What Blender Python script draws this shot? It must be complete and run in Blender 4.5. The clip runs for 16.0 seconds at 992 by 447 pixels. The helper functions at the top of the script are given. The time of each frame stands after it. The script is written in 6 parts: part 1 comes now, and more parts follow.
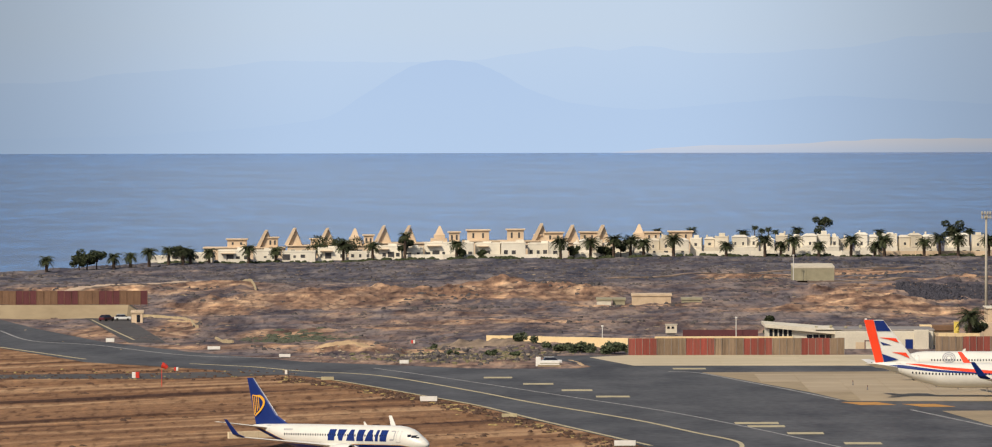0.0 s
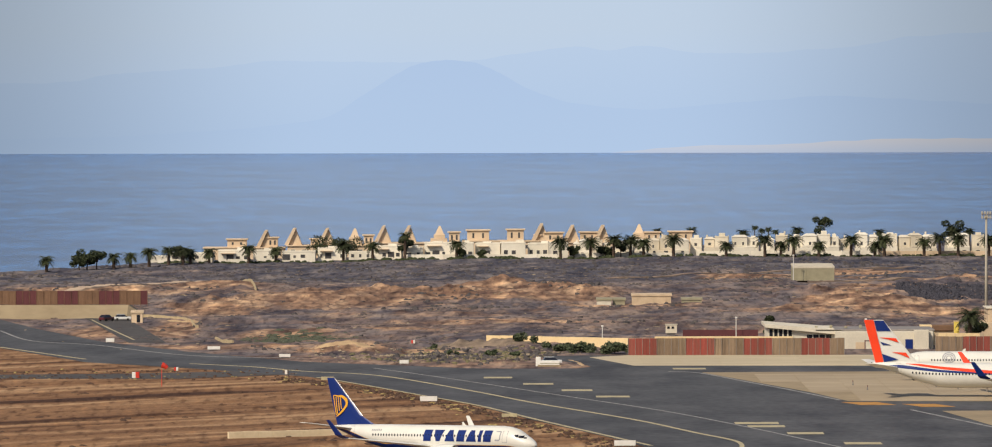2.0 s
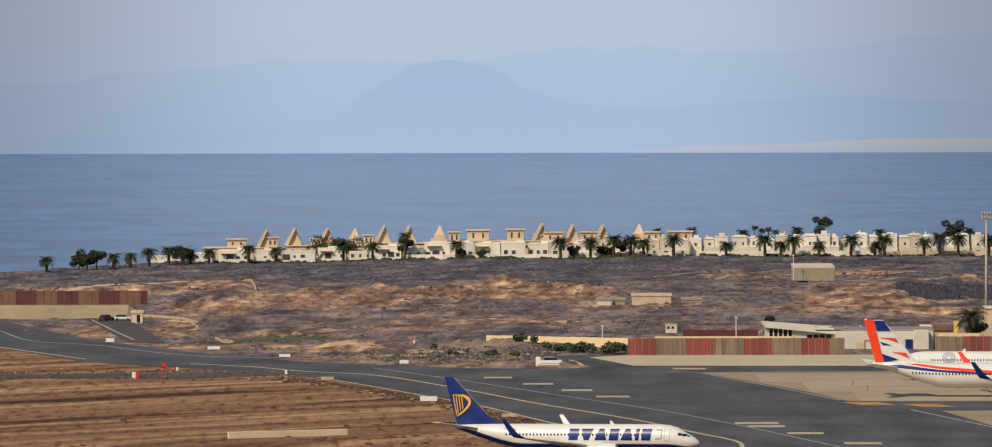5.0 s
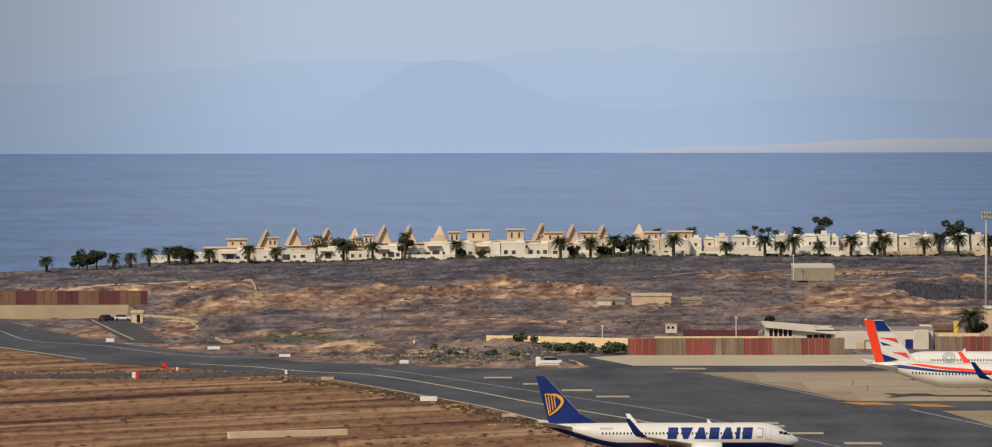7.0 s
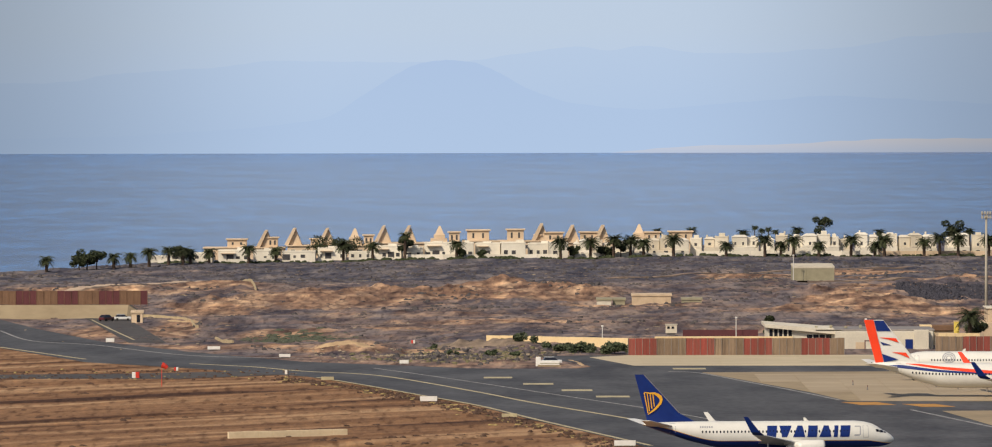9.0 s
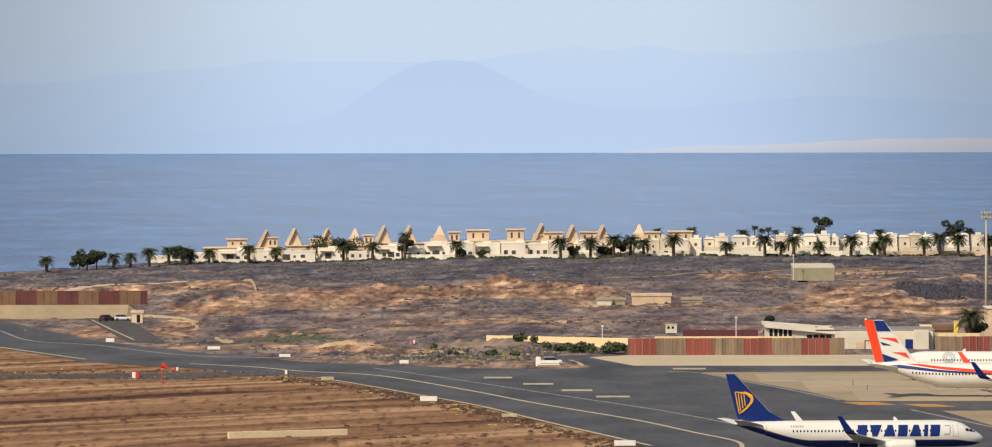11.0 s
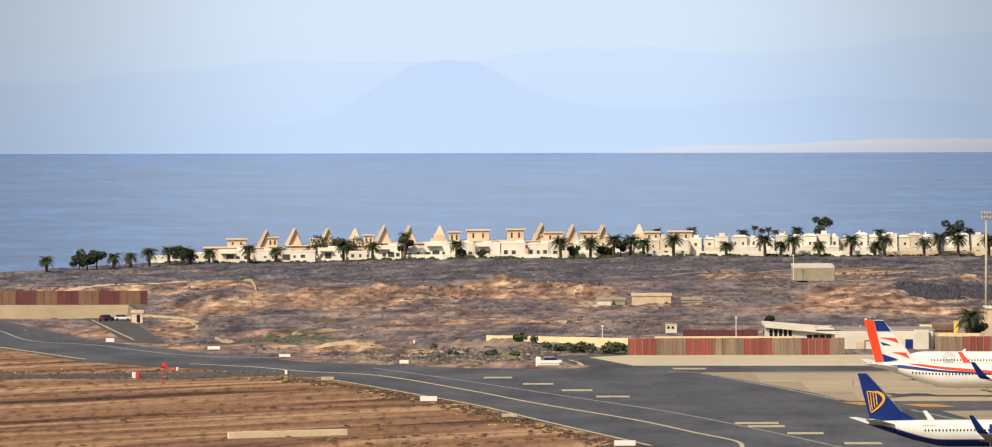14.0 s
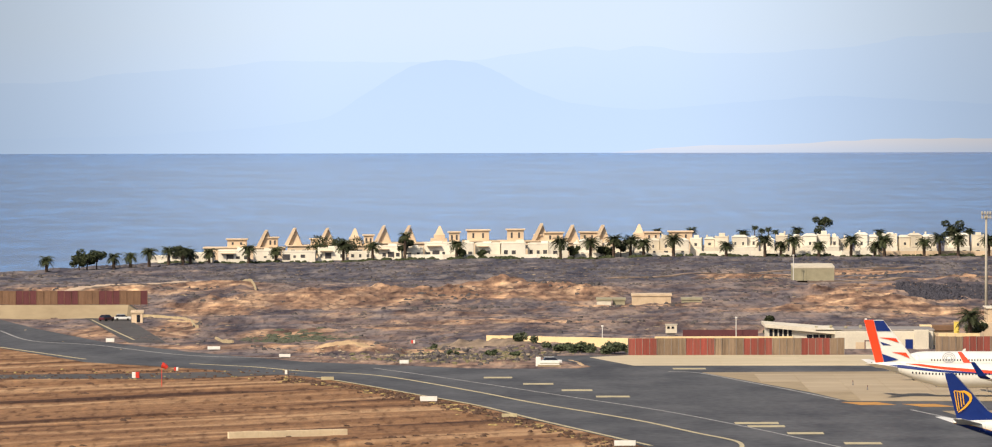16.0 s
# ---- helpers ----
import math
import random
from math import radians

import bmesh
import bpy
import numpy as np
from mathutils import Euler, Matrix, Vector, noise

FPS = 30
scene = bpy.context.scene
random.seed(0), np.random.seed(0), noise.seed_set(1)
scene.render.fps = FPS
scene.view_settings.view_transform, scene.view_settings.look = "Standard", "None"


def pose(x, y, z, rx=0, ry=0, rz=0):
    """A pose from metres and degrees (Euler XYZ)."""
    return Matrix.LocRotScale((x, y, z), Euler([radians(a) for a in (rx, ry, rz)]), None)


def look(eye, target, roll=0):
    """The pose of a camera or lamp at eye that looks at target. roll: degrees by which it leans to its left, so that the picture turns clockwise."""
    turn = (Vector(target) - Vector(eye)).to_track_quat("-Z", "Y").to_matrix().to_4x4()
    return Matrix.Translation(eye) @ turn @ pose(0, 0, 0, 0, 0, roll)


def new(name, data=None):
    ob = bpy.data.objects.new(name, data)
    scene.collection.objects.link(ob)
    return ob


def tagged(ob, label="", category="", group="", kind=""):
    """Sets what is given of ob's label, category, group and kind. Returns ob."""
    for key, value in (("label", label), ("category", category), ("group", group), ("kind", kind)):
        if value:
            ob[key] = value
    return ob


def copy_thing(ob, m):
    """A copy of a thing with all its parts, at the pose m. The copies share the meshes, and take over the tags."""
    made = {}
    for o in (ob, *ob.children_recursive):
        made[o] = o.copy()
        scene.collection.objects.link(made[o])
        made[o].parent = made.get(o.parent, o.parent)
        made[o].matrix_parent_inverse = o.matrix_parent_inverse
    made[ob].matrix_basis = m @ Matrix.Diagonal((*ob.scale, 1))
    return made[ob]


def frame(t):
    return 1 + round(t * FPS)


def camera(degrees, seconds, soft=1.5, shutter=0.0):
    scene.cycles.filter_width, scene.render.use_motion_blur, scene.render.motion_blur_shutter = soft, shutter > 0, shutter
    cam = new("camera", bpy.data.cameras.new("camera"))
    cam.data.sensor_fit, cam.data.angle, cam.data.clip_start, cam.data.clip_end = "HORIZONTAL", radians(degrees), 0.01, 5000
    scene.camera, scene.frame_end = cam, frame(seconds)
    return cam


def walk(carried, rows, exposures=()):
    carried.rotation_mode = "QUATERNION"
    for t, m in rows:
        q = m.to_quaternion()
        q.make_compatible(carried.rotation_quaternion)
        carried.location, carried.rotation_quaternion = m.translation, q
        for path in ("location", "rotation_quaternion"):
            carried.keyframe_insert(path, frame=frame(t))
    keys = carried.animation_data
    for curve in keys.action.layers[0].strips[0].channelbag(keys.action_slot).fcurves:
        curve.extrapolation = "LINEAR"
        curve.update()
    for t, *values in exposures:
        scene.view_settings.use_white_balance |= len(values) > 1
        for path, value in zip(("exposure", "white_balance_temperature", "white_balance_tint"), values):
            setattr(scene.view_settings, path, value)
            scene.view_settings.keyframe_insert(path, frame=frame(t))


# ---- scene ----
# ---- camera ----
cam = camera(9.222, 16.0, soft=1.1)
EYE = (0.0, 0.0, 57.7)
VIEW = look(EYE, (0.0, 1000.0, 57.7 - 24.332), roll=-0.12)
walk(cam, [(0.0, VIEW), (16.0, VIEW)],
     exposures=[(0.0, -0.09, 6450, 12), (1.0, -0.10, 6450, 12), (3.5, -0.26, 6450, 13), (7.0, -0.39, 6450, 14), (9.0, -0.19, 6450, 13), (12.5, 0.11, 6650, 13), (16.0, 0.29, 6650, 13)])

# ---- world, sun ----
SUN_AZ, SUN_EL = 217.0, 43.0      # degrees clockwise from +y, degrees up
world = bpy.data.worlds.new("sky")
scene.world = world
world.use_nodes = True
_n = world.node_tree.nodes
_sky = _n.new("ShaderNodeTexSky")
_sky.sky_type, _sky.sun_disc = "NISHITA", False
_sky.sun_elevation, _sky.sun_rotation = radians(SUN_EL), radians(SUN_AZ)
_sky.dust_density, _sky.air_density = 2.0, 1.0
world.node_tree.links.new(_sky.outputs[0], _n["Background"].inputs[0])
_n["Background"].inputs[1].default_value = 0.10

sun = new("sun", bpy.data.lights.new("sun", "SUN"))
sun.data.energy, sun.data.angle, sun.data.color = 4.3, radians(0.53), (1.0, 0.88, 0.69)
_a, _e = radians(SUN_AZ), radians(SUN_EL)
sun.matrix_world = look((math.sin(_a) * math.cos(_e) * 100, math.cos(_a) * math.cos(_e) * 100, math.sin(_e) * 100), (0, 0, 0))


# ---- materials ----
def mat(name, a, b=None, scale=1.0, rough=0.7, metal=0.0, fine=None, bump=0.0, contrast=(0.35, 0.65), stretch=(1, 1, 1), vary=0.0, spec=0.3):
    """Two colours mixed by noise at two scales in world metres, with relief and per-piece variation."""
    m = bpy.data.materials.new(name)
    m.use_nodes = True
    nt = m.node_tree
    N, L = nt.nodes, nt.links
    p = N["Principled BSDF"]
    p.inputs["Roughness"].default_value = rough
    p.inputs["Metallic"].default_value = metal
    p.inputs["Specular IOR Level"].default_value = spec
    b = b or tuple(v * 0.8 for v in a)
    geo = N.new("ShaderNodeNewGeometry")
    mp = N.new("ShaderNodeMapping")
    mp.inputs["Scale"].default_value = stretch
    L.new(geo.outputs["Position"], mp.inputs["Vector"])
    n1 = N.new("ShaderNodeTexNoise")
    n1.inputs["Scale"].default_value, n1.inputs["Detail"].default_value = scale, 6
    n2 = N.new("ShaderNodeTexNoise")
    n2.inputs["Scale"].default_value, n2.inputs["Detail"].default_value = fine or scale * 9, 4
    for n in (n1, n2):
        L.new(mp.outputs[0], n.inputs["Vector"])
    mx = N.new("ShaderNodeMath")
    mx.operation = "MULTIPLY_ADD"
    mx.inputs[1].default_value = 0.35
    L.new(n2.outputs[0], mx.inputs[0])
    sc = N.new("ShaderNodeMath")
    sc.operation = "MULTIPLY"
    sc.inputs[1].default_value = 0.65
    L.new(n1.outputs[0], sc.inputs[0])
    L.new(sc.outputs[0], mx.inputs[2])
    ramp = N.new("ShaderNodeValToRGB")
    ramp.color_ramp.elements[0].position, ramp.color_ramp.elements[1].position = contrast
    ramp.color_ramp.elements[0].color, ramp.color_ramp.elements[1].color = (*b, 1), (*a, 1)
    L.new(mx.outputs[0], ramp.inputs[0])
    col = ramp.outputs[0]
    if vary:
        oi = N.new("ShaderNodeObjectInfo")
        hs = N.new("ShaderNodeHueSaturation")
        mr = N.new("ShaderNodeMapRange")
        mr.inputs[3].default_value, mr.inputs[4].default_value = 1 - vary, 1 + vary
        L.new(oi.outputs["Random"], mr.inputs[0])
        L.new(mr.outputs[0], hs.inputs["Value"])
        L.new(col, hs.inputs["Color"])
        col = hs.outputs[0]
    L.new(col, p.inputs["Base Color"])
    if bump:
        bp = N.new("ShaderNodeBump")
        bp.inputs["Strength"].default_value, bp.inputs["Distance"].default_value = bump, 0.1
        L.new(n2.outputs[0], bp.inputs["Height"])
        L.new(bp.outputs[0], p.inputs["Normal"])
    return m


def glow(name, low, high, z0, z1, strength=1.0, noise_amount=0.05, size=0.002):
    """Self-lit distance: haze and daylight put into a glowing colour that changes with height, softly uneven."""
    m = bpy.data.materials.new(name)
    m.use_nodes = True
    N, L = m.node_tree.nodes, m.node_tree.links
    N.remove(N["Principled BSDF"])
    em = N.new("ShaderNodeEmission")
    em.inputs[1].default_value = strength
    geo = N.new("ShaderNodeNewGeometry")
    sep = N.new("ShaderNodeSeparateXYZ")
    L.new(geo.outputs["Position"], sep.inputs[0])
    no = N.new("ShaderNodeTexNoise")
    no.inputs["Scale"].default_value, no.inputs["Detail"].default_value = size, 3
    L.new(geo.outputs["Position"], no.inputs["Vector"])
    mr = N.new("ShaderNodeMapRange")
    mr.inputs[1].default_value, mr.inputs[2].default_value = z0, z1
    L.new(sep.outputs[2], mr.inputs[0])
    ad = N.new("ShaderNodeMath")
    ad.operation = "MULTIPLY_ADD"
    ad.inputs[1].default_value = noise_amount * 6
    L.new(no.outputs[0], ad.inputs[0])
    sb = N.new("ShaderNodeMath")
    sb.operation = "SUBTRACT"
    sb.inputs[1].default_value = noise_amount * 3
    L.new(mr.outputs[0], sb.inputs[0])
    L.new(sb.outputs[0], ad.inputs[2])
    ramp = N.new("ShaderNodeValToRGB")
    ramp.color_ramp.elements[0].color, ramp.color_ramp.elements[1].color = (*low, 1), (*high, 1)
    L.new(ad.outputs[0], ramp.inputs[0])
    # lens edge darkening put into the glow: dimmer away from the middle
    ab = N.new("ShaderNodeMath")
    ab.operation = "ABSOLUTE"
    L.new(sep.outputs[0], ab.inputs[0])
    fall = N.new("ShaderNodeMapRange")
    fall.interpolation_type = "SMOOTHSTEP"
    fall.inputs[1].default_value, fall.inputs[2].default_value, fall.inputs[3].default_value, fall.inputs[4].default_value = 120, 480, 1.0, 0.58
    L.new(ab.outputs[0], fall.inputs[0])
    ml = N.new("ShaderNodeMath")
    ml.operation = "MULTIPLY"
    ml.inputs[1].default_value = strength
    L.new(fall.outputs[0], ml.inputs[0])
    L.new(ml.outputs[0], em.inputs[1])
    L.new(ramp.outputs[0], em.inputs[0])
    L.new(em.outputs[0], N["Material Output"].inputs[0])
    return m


M_WHITE = mat("white_aircraft_paint", (0.70, 0.69, 0.63), (0.63, 0.62, 0.56), 0.4, 0.32, spec=0.5)
M_NAVY = mat("navy_paint", (0.005, 0.024, 0.155), (0.004, 0.019, 0.125), 0.5, 0.35, spec=0.35)
M_GOLD = mat("gold_paint", (0.75, 0.38, 0.03), (0.65, 0.32, 0.03), 0.8, 0.4)
M_GREY_METAL = mat("bare_metal", (0.45, 0.45, 0.46), (0.32, 0.32, 0.33), 1.5, 0.35, 0.8)
M_DARK = mat("dark_glass", (0.02, 0.022, 0.03), (0.012, 0.013, 0.018), 2.0, 0.12, spec=0.6)
M_LINE_GREY = mat("grey_seal", (0.35, 0.36, 0.38), (0.28, 0.29, 0.3), 2.0, 0.5)
M_RUBBER = mat("tyre_rubber", (0.02, 0.02, 0.02), (0.03, 0.03, 0.03), 3.0, 0.9)
M_ORANGE = mat("orange_red_paint", (0.85, 0.055, 0.008), (0.75, 0.045, 0.007), 0.6, 0.35, spec=0.5)
M_ASPHALT = mat("asphalt", (0.092, 0.093, 0.096), (0.039, 0.040, 0.044), 0.06, 0.85, fine=0.5, bump=0.2, contrast=(0.36, 0.62), stretch=(1.3, 0.6, 1))
M_SHOULDER = mat("old_asphalt", (0.085, 0.078, 0.072), (0.055, 0.050, 0.048), 0.08, 0.9, fine=0.6, bump=0.2, stretch=(1, 0.3, 1))
M_CONCRETE = mat("apron_concrete", (0.34, 0.268, 0.165), (0.255, 0.197, 0.120), 0.05, 0.85, fine=0.4, bump=0.1)
M_YELLOW = mat("yellow_marking", (0.50, 0.43, 0.26), (0.33, 0.285, 0.18), 0.5, 0.8, fine=3)
M_PALE = mat("worn_white_marking", (0.34, 0.33, 0.31), (0.16, 0.16, 0.16), 0.5, 0.8, fine=3)
M_ORANGE_MARK = mat("orange_marking", (0.50, 0.26, 0.06), (0.36, 0.18, 0.05), 0.4, 0.8, fine=3)
M_STUCCO = mat("white_stucco", (0.77, 0.72, 0.60), (0.64, 0.59, 0.48), 0.25, 0.9, fine=2.5, bump=0.1, vary=0.12)
M_CREAM_STUCCO = mat("cream_stucco", (0.66, 0.59, 0.46), (0.54, 0.48, 0.37), 0.25, 0.9, fine=2.5, bump=0.1, vary=0.12)
M_OCHRE = mat("ochre_render", (0.64, 0.50, 0.345), (0.54, 0.41, 0.275), 0.25, 0.9, fine=2.5, bump=0.1, vary=0.08)
# white toned down: lens edge darkening put into the wall colour
M_DULL_WHITE = mat("dull_white_wall", (0.68, 0.625, 0.50), (0.55, 0.50, 0.40), 0.3, 0.9, fine=2.5, bump=0.1)
M_CREAM = mat("cream_render", (0.80, 0.62, 0.35), (0.66, 0.50, 0.28), 0.2, 0.9, fine=2.0, bump=0.1)
M_DRYGRASS = mat("dry_grass", (0.40, 0.31, 0.12), (0.13, 0.10, 0.05), 0.25, 0.95, fine=1.5, contrast=(0.42, 0.58))
M_MAST = mat("mast_steel", (0.42, 0.38, 0.30), (0.33, 0.30, 0.24), 0.5, 0.6)
# glass lifted from black: haze over the resort put into its colour
M_WINDOW = mat("window_glass", (0.09, 0.085, 0.085), (0.05, 0.05, 0.055), 1.0, 0.15, spec=0.5)
M_FENCE_RED = mat("red_fence_panel", (0.285, 0.058, 0.044), (0.175, 0.070, 0.052), 0.5, 0.75, fine=2.5, vary=0.18, stretch=(2.2, 1, 0.3))
M_FENCE_TAN = mat("tan_fence_panel", (0.27, 0.195, 0.130), (0.17, 0.120, 0.080), 0.5, 0.75, fine=2.5, vary=0.18, stretch=(2.2, 1, 0.3))
M_OLD_RED = mat("faded_maroon_panel", (0.120, 0.038, 0.042), (0.090, 0.031, 0.034), 0.6, 0.8, vary=0.06)
M_OLD_TAN = mat("faded_tan_panel", (0.19, 0.110, 0.066), (0.145, 0.084, 0.052), 0.6, 0.8, vary=0.06)
M_SLAB = mat("apron_slab", (0.40, 0.322, 0.215), (0.30, 0.238, 0.155), 0.08, 0.85, fine=0.6, bump=0.1, vary=0.04, stretch=(0.5, 1.6, 1))
M_PALE_SLAB = mat("pale_apron_slab", (0.52, 0.440, 0.300), (0.41, 0.345, 0.230), 0.08, 0.85, fine=0.6, bump=0.1, vary=0.04, stretch=(0.5, 1.6, 1))
M_TRACK = mat("dusty_track", (0.52, 0.40, 0.29), (0.38, 0.28, 0.20), 0.15, 0.95, fine=1.0, bump=0.3)
M_BARRIER = mat("cream_concrete", (0.70, 0.58, 0.38), (0.56, 0.45, 0.29), 0.3, 0.9, fine=2.0, bump=0.1)
M_POST = mat("grey_post", (0.28, 0.25, 0.22), (0.2, 0.18, 0.16), 1.0, 0.6)
M_TRUNK = mat("palm_trunk", (0.10, 0.07, 0.05), (0.06, 0.04, 0.03), 2.0, 0.95, bump=0.4)
M_FROND = mat("palm_frond", (0.045, 0.055, 0.02), (0.025, 0.032, 0.014), 1.0, 0.8, vary=0.25)
M_LEAF = mat("shrub_leaf", (0.082, 0.102, 0.048), (0.042, 0.054, 0.030), 0.8, 0.85)
M_SCRUB = mat("dry_scrub", (0.120, 0.096, 0.088), (0.062, 0.052, 0.054), 0.06, 0.95, fine=0.5)
M_CLOD = mat("dark_earth_clod", (0.105, 0.062, 0.042), (0.060, 0.038, 0.028), 0.5, 0.95)
M_BRIGHT_YELLOW = mat("bright_yellow_render", (0.78, 0.60, 0.12), (0.66, 0.50, 0.11), 0.5, 0.85)
M_SAGE = mat("sage_scrub", (0.088, 0.098, 0.064), (0.055, 0.062, 0.046), 0.3, 0.95, fine=2.0)
M_EARTH_TRACK = mat("earth_track", (0.33, 0.235, 0.165), (0.22, 0.16, 0.115), 0.15, 0.95, fine=1.0, bump=0.3)
M_PALE_EARTH = mat("pale_earth", (0.56, 0.40, 0.225), (0.36, 0.245, 0.14), 0.5, 0.95, fine=3.0, bump=0.4)
M_DULL_EARTH = mat("dull_earth", (0.27, 0.205, 0.145), (0.13, 0.10, 0.078), 0.6, 0.95, fine=4.0, bump=0.5)
M_OLIVE = mat("olive_grass", (0.19, 0.165, 0.085), (0.10, 0.095, 0.055), 0.3, 0.95, fine=2.0)
M_BUSH = mat("dark_bush", (0.092, 0.082, 0.078), (0.056, 0.051, 0.054), 0.3, 0.95, fine=2.0)
M_TUSSOCK = mat("straw_tussock", (0.27, 0.21, 0.14), (0.17, 0.135, 0.10), 0.3, 0.95, fine=2.0)
M_CAR_WHITE = mat("white_car_paint", (0.70, 0.70, 0.66), (0.60, 0.60, 0.57), 1.0, 0.3, spec=0.5)
M_CAR_DARK = mat("maroon_car_paint", (0.10, 0.02, 0.025), (0.07, 0.015, 0.02), 1.0, 0.3, spec=0.5)
M_SIGN = mat("white_sign_face", (0.78, 0.76, 0.70), (0.66, 0.64, 0.58), 1.0, 0.6)
M_RED = mat("red_paint", (0.65, 0.05, 0.03), (0.5, 0.04, 0.025), 1.0, 0.5)
M_GREENGREY = mat("greygreen_sheet", (0.33, 0.30, 0.20), (0.26, 0.235, 0.155), 0.6, 0.7)
M_TAN_SHEET = mat("tan_sheet", (0.60, 0.47, 0.32), (0.47, 0.36, 0.24), 0.6, 0.8)
M_ROCK = mat("dark_lava_rock", (0.066, 0.064, 0.078), (0.030, 0.029, 0.037), 0.5, 0.95, bump=0.5)
M_FIELDSTONE = mat("yellow_fieldstone", (0.50, 0.40, 0.24), (0.34, 0.265, 0.16), 0.5, 0.95, fine=3.0)
M_STONE = mat("pale_stone", (0.36, 0.30, 0.21), (0.24, 0.19, 0.13), 0.5, 0.95)

# ---- the lie of the land ----
def smooth(a, b, v):
    t = min(1.0, max(0.0, (v - a) / (b - a)))
    return t * t * (3 - 2 * t)


FAR_EDGE = [(-400, 1690), (-117, 1457), (-85, 1336), (-62, 1286), (-39, 1243), (-6, 1213), (3, 1213), (8, 1246), (18, 1264), (40, 1285), (110, 1300), (400, 1300)]
COAST = [(-600, 1650), (-171, 1913), (-140, 1966), (-110, 2042), (-97, 2075), (0, 2160), (170, 2180), (600, 2180)]


def along(table, v):
    for (x0, y0), (x1, y1) in zip(table, table[1:]):
        if v <= x1:
            return y0 + (y1 - y0) * max(0.0, (v - x0) / (x1 - x0))
    return table[-1][1]


# spoil heaps: x, y, half width, half depth, height
HEAPS = [(-72, 1560, 16, 26, 3.0), (-84, 1500, 12, 18, 1.6), (-44, 1570, 14, 24, 3.2), (-33, 1600, 10, 18, 2.6), (-12, 1600, 15, 24, 3.6), (-2, 1640, 12, 18, 3.4),
         (16, 1620, 14, 24, 3.4), (26, 1600, 8, 16, 2.0), (85, 1570, 18, 28, 2.8), (100, 1530, 14, 22, 2.2), (76, 1500, 10, 18, 1.2), (112, 1640, 22, 14, 2.0), (-95, 1600, 30, 16, 1.0), (-96, 1648, 26, 18, 1.5), (-76, 1690, 14, 20, 1.3), (-60, 1530, 16, 18, 1.6),
         (70, 1730, 18, 30, 1.4), (128, 1700, 26, 20, 1.6), (-60, 1440, 9, 14, 1.0), (-32, 1296, 11, 12, 2.2), (62, 1700, 22, 16, 1.1), (115, 1712, 24, 14, 1.1), (142, 1712, 20, 14, 1.1), (-5, 1300, 14, 18, 0.9), (12, 1290, 12, 14, 0.8)]


_r = random.Random(77)
HEAPS += [(_r.uniform(-82, 32), _r.uniform(1525, 1650), _r.uniform(2.5, 6.0), _r.uniform(5, 11), _r.uniform(0.5, 1.5)) for _ in range(46)]
HEAPS += [(_r.uniform(70, 130), _r.uniform(1480, 1640), _r.uniform(3, 7), _r.uniform(5, 11), _r.uniform(0.4, 1.2)) for _ in range(24)]


def heap(x, y):
    h = 0.0
    for hx, hy, a, b, top in HEAPS:
        d = ((x - hx) / a) ** 2 + ((y - hy) / b) ** 2
        if d < 6:
            h += 0.72 * top * math.exp(-1.3 * d)
    return h


def resort_level(x):
    return -3.1 - 1.3 * smooth(0, -80, x) + 0.5 * smooth(20, 70, x)


def near_edge(y):
    return along([(880, 40), (950, 23.2), (976, 17.6), (1021, 6.9), (1071, -3.8), (1105, -14.2), (1146, -26.5), (1166, -33)], y)


def rugged(x, y):
    """Dug-over ground: sharp crests and hollows, from -1 to 1."""
    a = 0.42 - abs(noise.noise((x * 0.075 + y * 0.03, y * 0.045, 6.1))) * 1.7
    b = 0.35 - abs(noise.noise((x * 0.24 - y * 0.06, y * 0.13, 2.3))) * 1.4
    c = 0.30 - abs(noise.noise((x * 0.42 + y * 0.05, y * 0.17, 4.7))) * 1.2
    return 1.1 * a + 0.75 * b + 0.4 * c


def land(x, y):
    """Height of the ground: level airfield, rough land behind it, a shelf down to the sea."""
    z = -1.7 * smooth(966, 938, y) * smooth(30, -22, x)
    far = along(FAR_EDGE, x)
    w = smooth(far, far + 45, y) * smooth(4, 11, abs(x + 94 - (1457 - y) * 0.15) if 1310 < y < 1470 else 99)
    if w > 0:
        z += w * (heap(x, y) * (0.75 + 0.45 * noise.noise((x * 0.09, y * 0.06, 1.7)) + 0.62 * rugged(x, y)) + (1.1 - 0.9 * smooth(1850, 1980, y)) * noise.noise((x * 0.03, y * 0.02, 0.3)) + 0.45 * noise.noise((x * 0.11, y * 0.07, 5.0)) + 0.34 * noise.noise((x * 0.35, y * 0.16, 9.0)))
        z += (resort_level(x) + 0.05) * smooth(1640, 1900, y)
    elif y < 1240:
        v = 0.75 * y - 0.66 * x
        u = 0.75 * x + 0.66 * y
        off = smooth(near_edge(y) - 3, near_edge(y) - 9, x) * smooth(1166, 1158, y)
        z -= 0.04
        z += off * (0.62 * max(0.0, noise.noise((v * 0.11, u * 0.012, 2.0))) + 0.30 * max(-0.1, noise.noise((v * 0.30, u * 0.035, 5.0))))
    c = along(COAST, x)
    z -= 7.0 * smooth(c, c + 25, y)
    return z


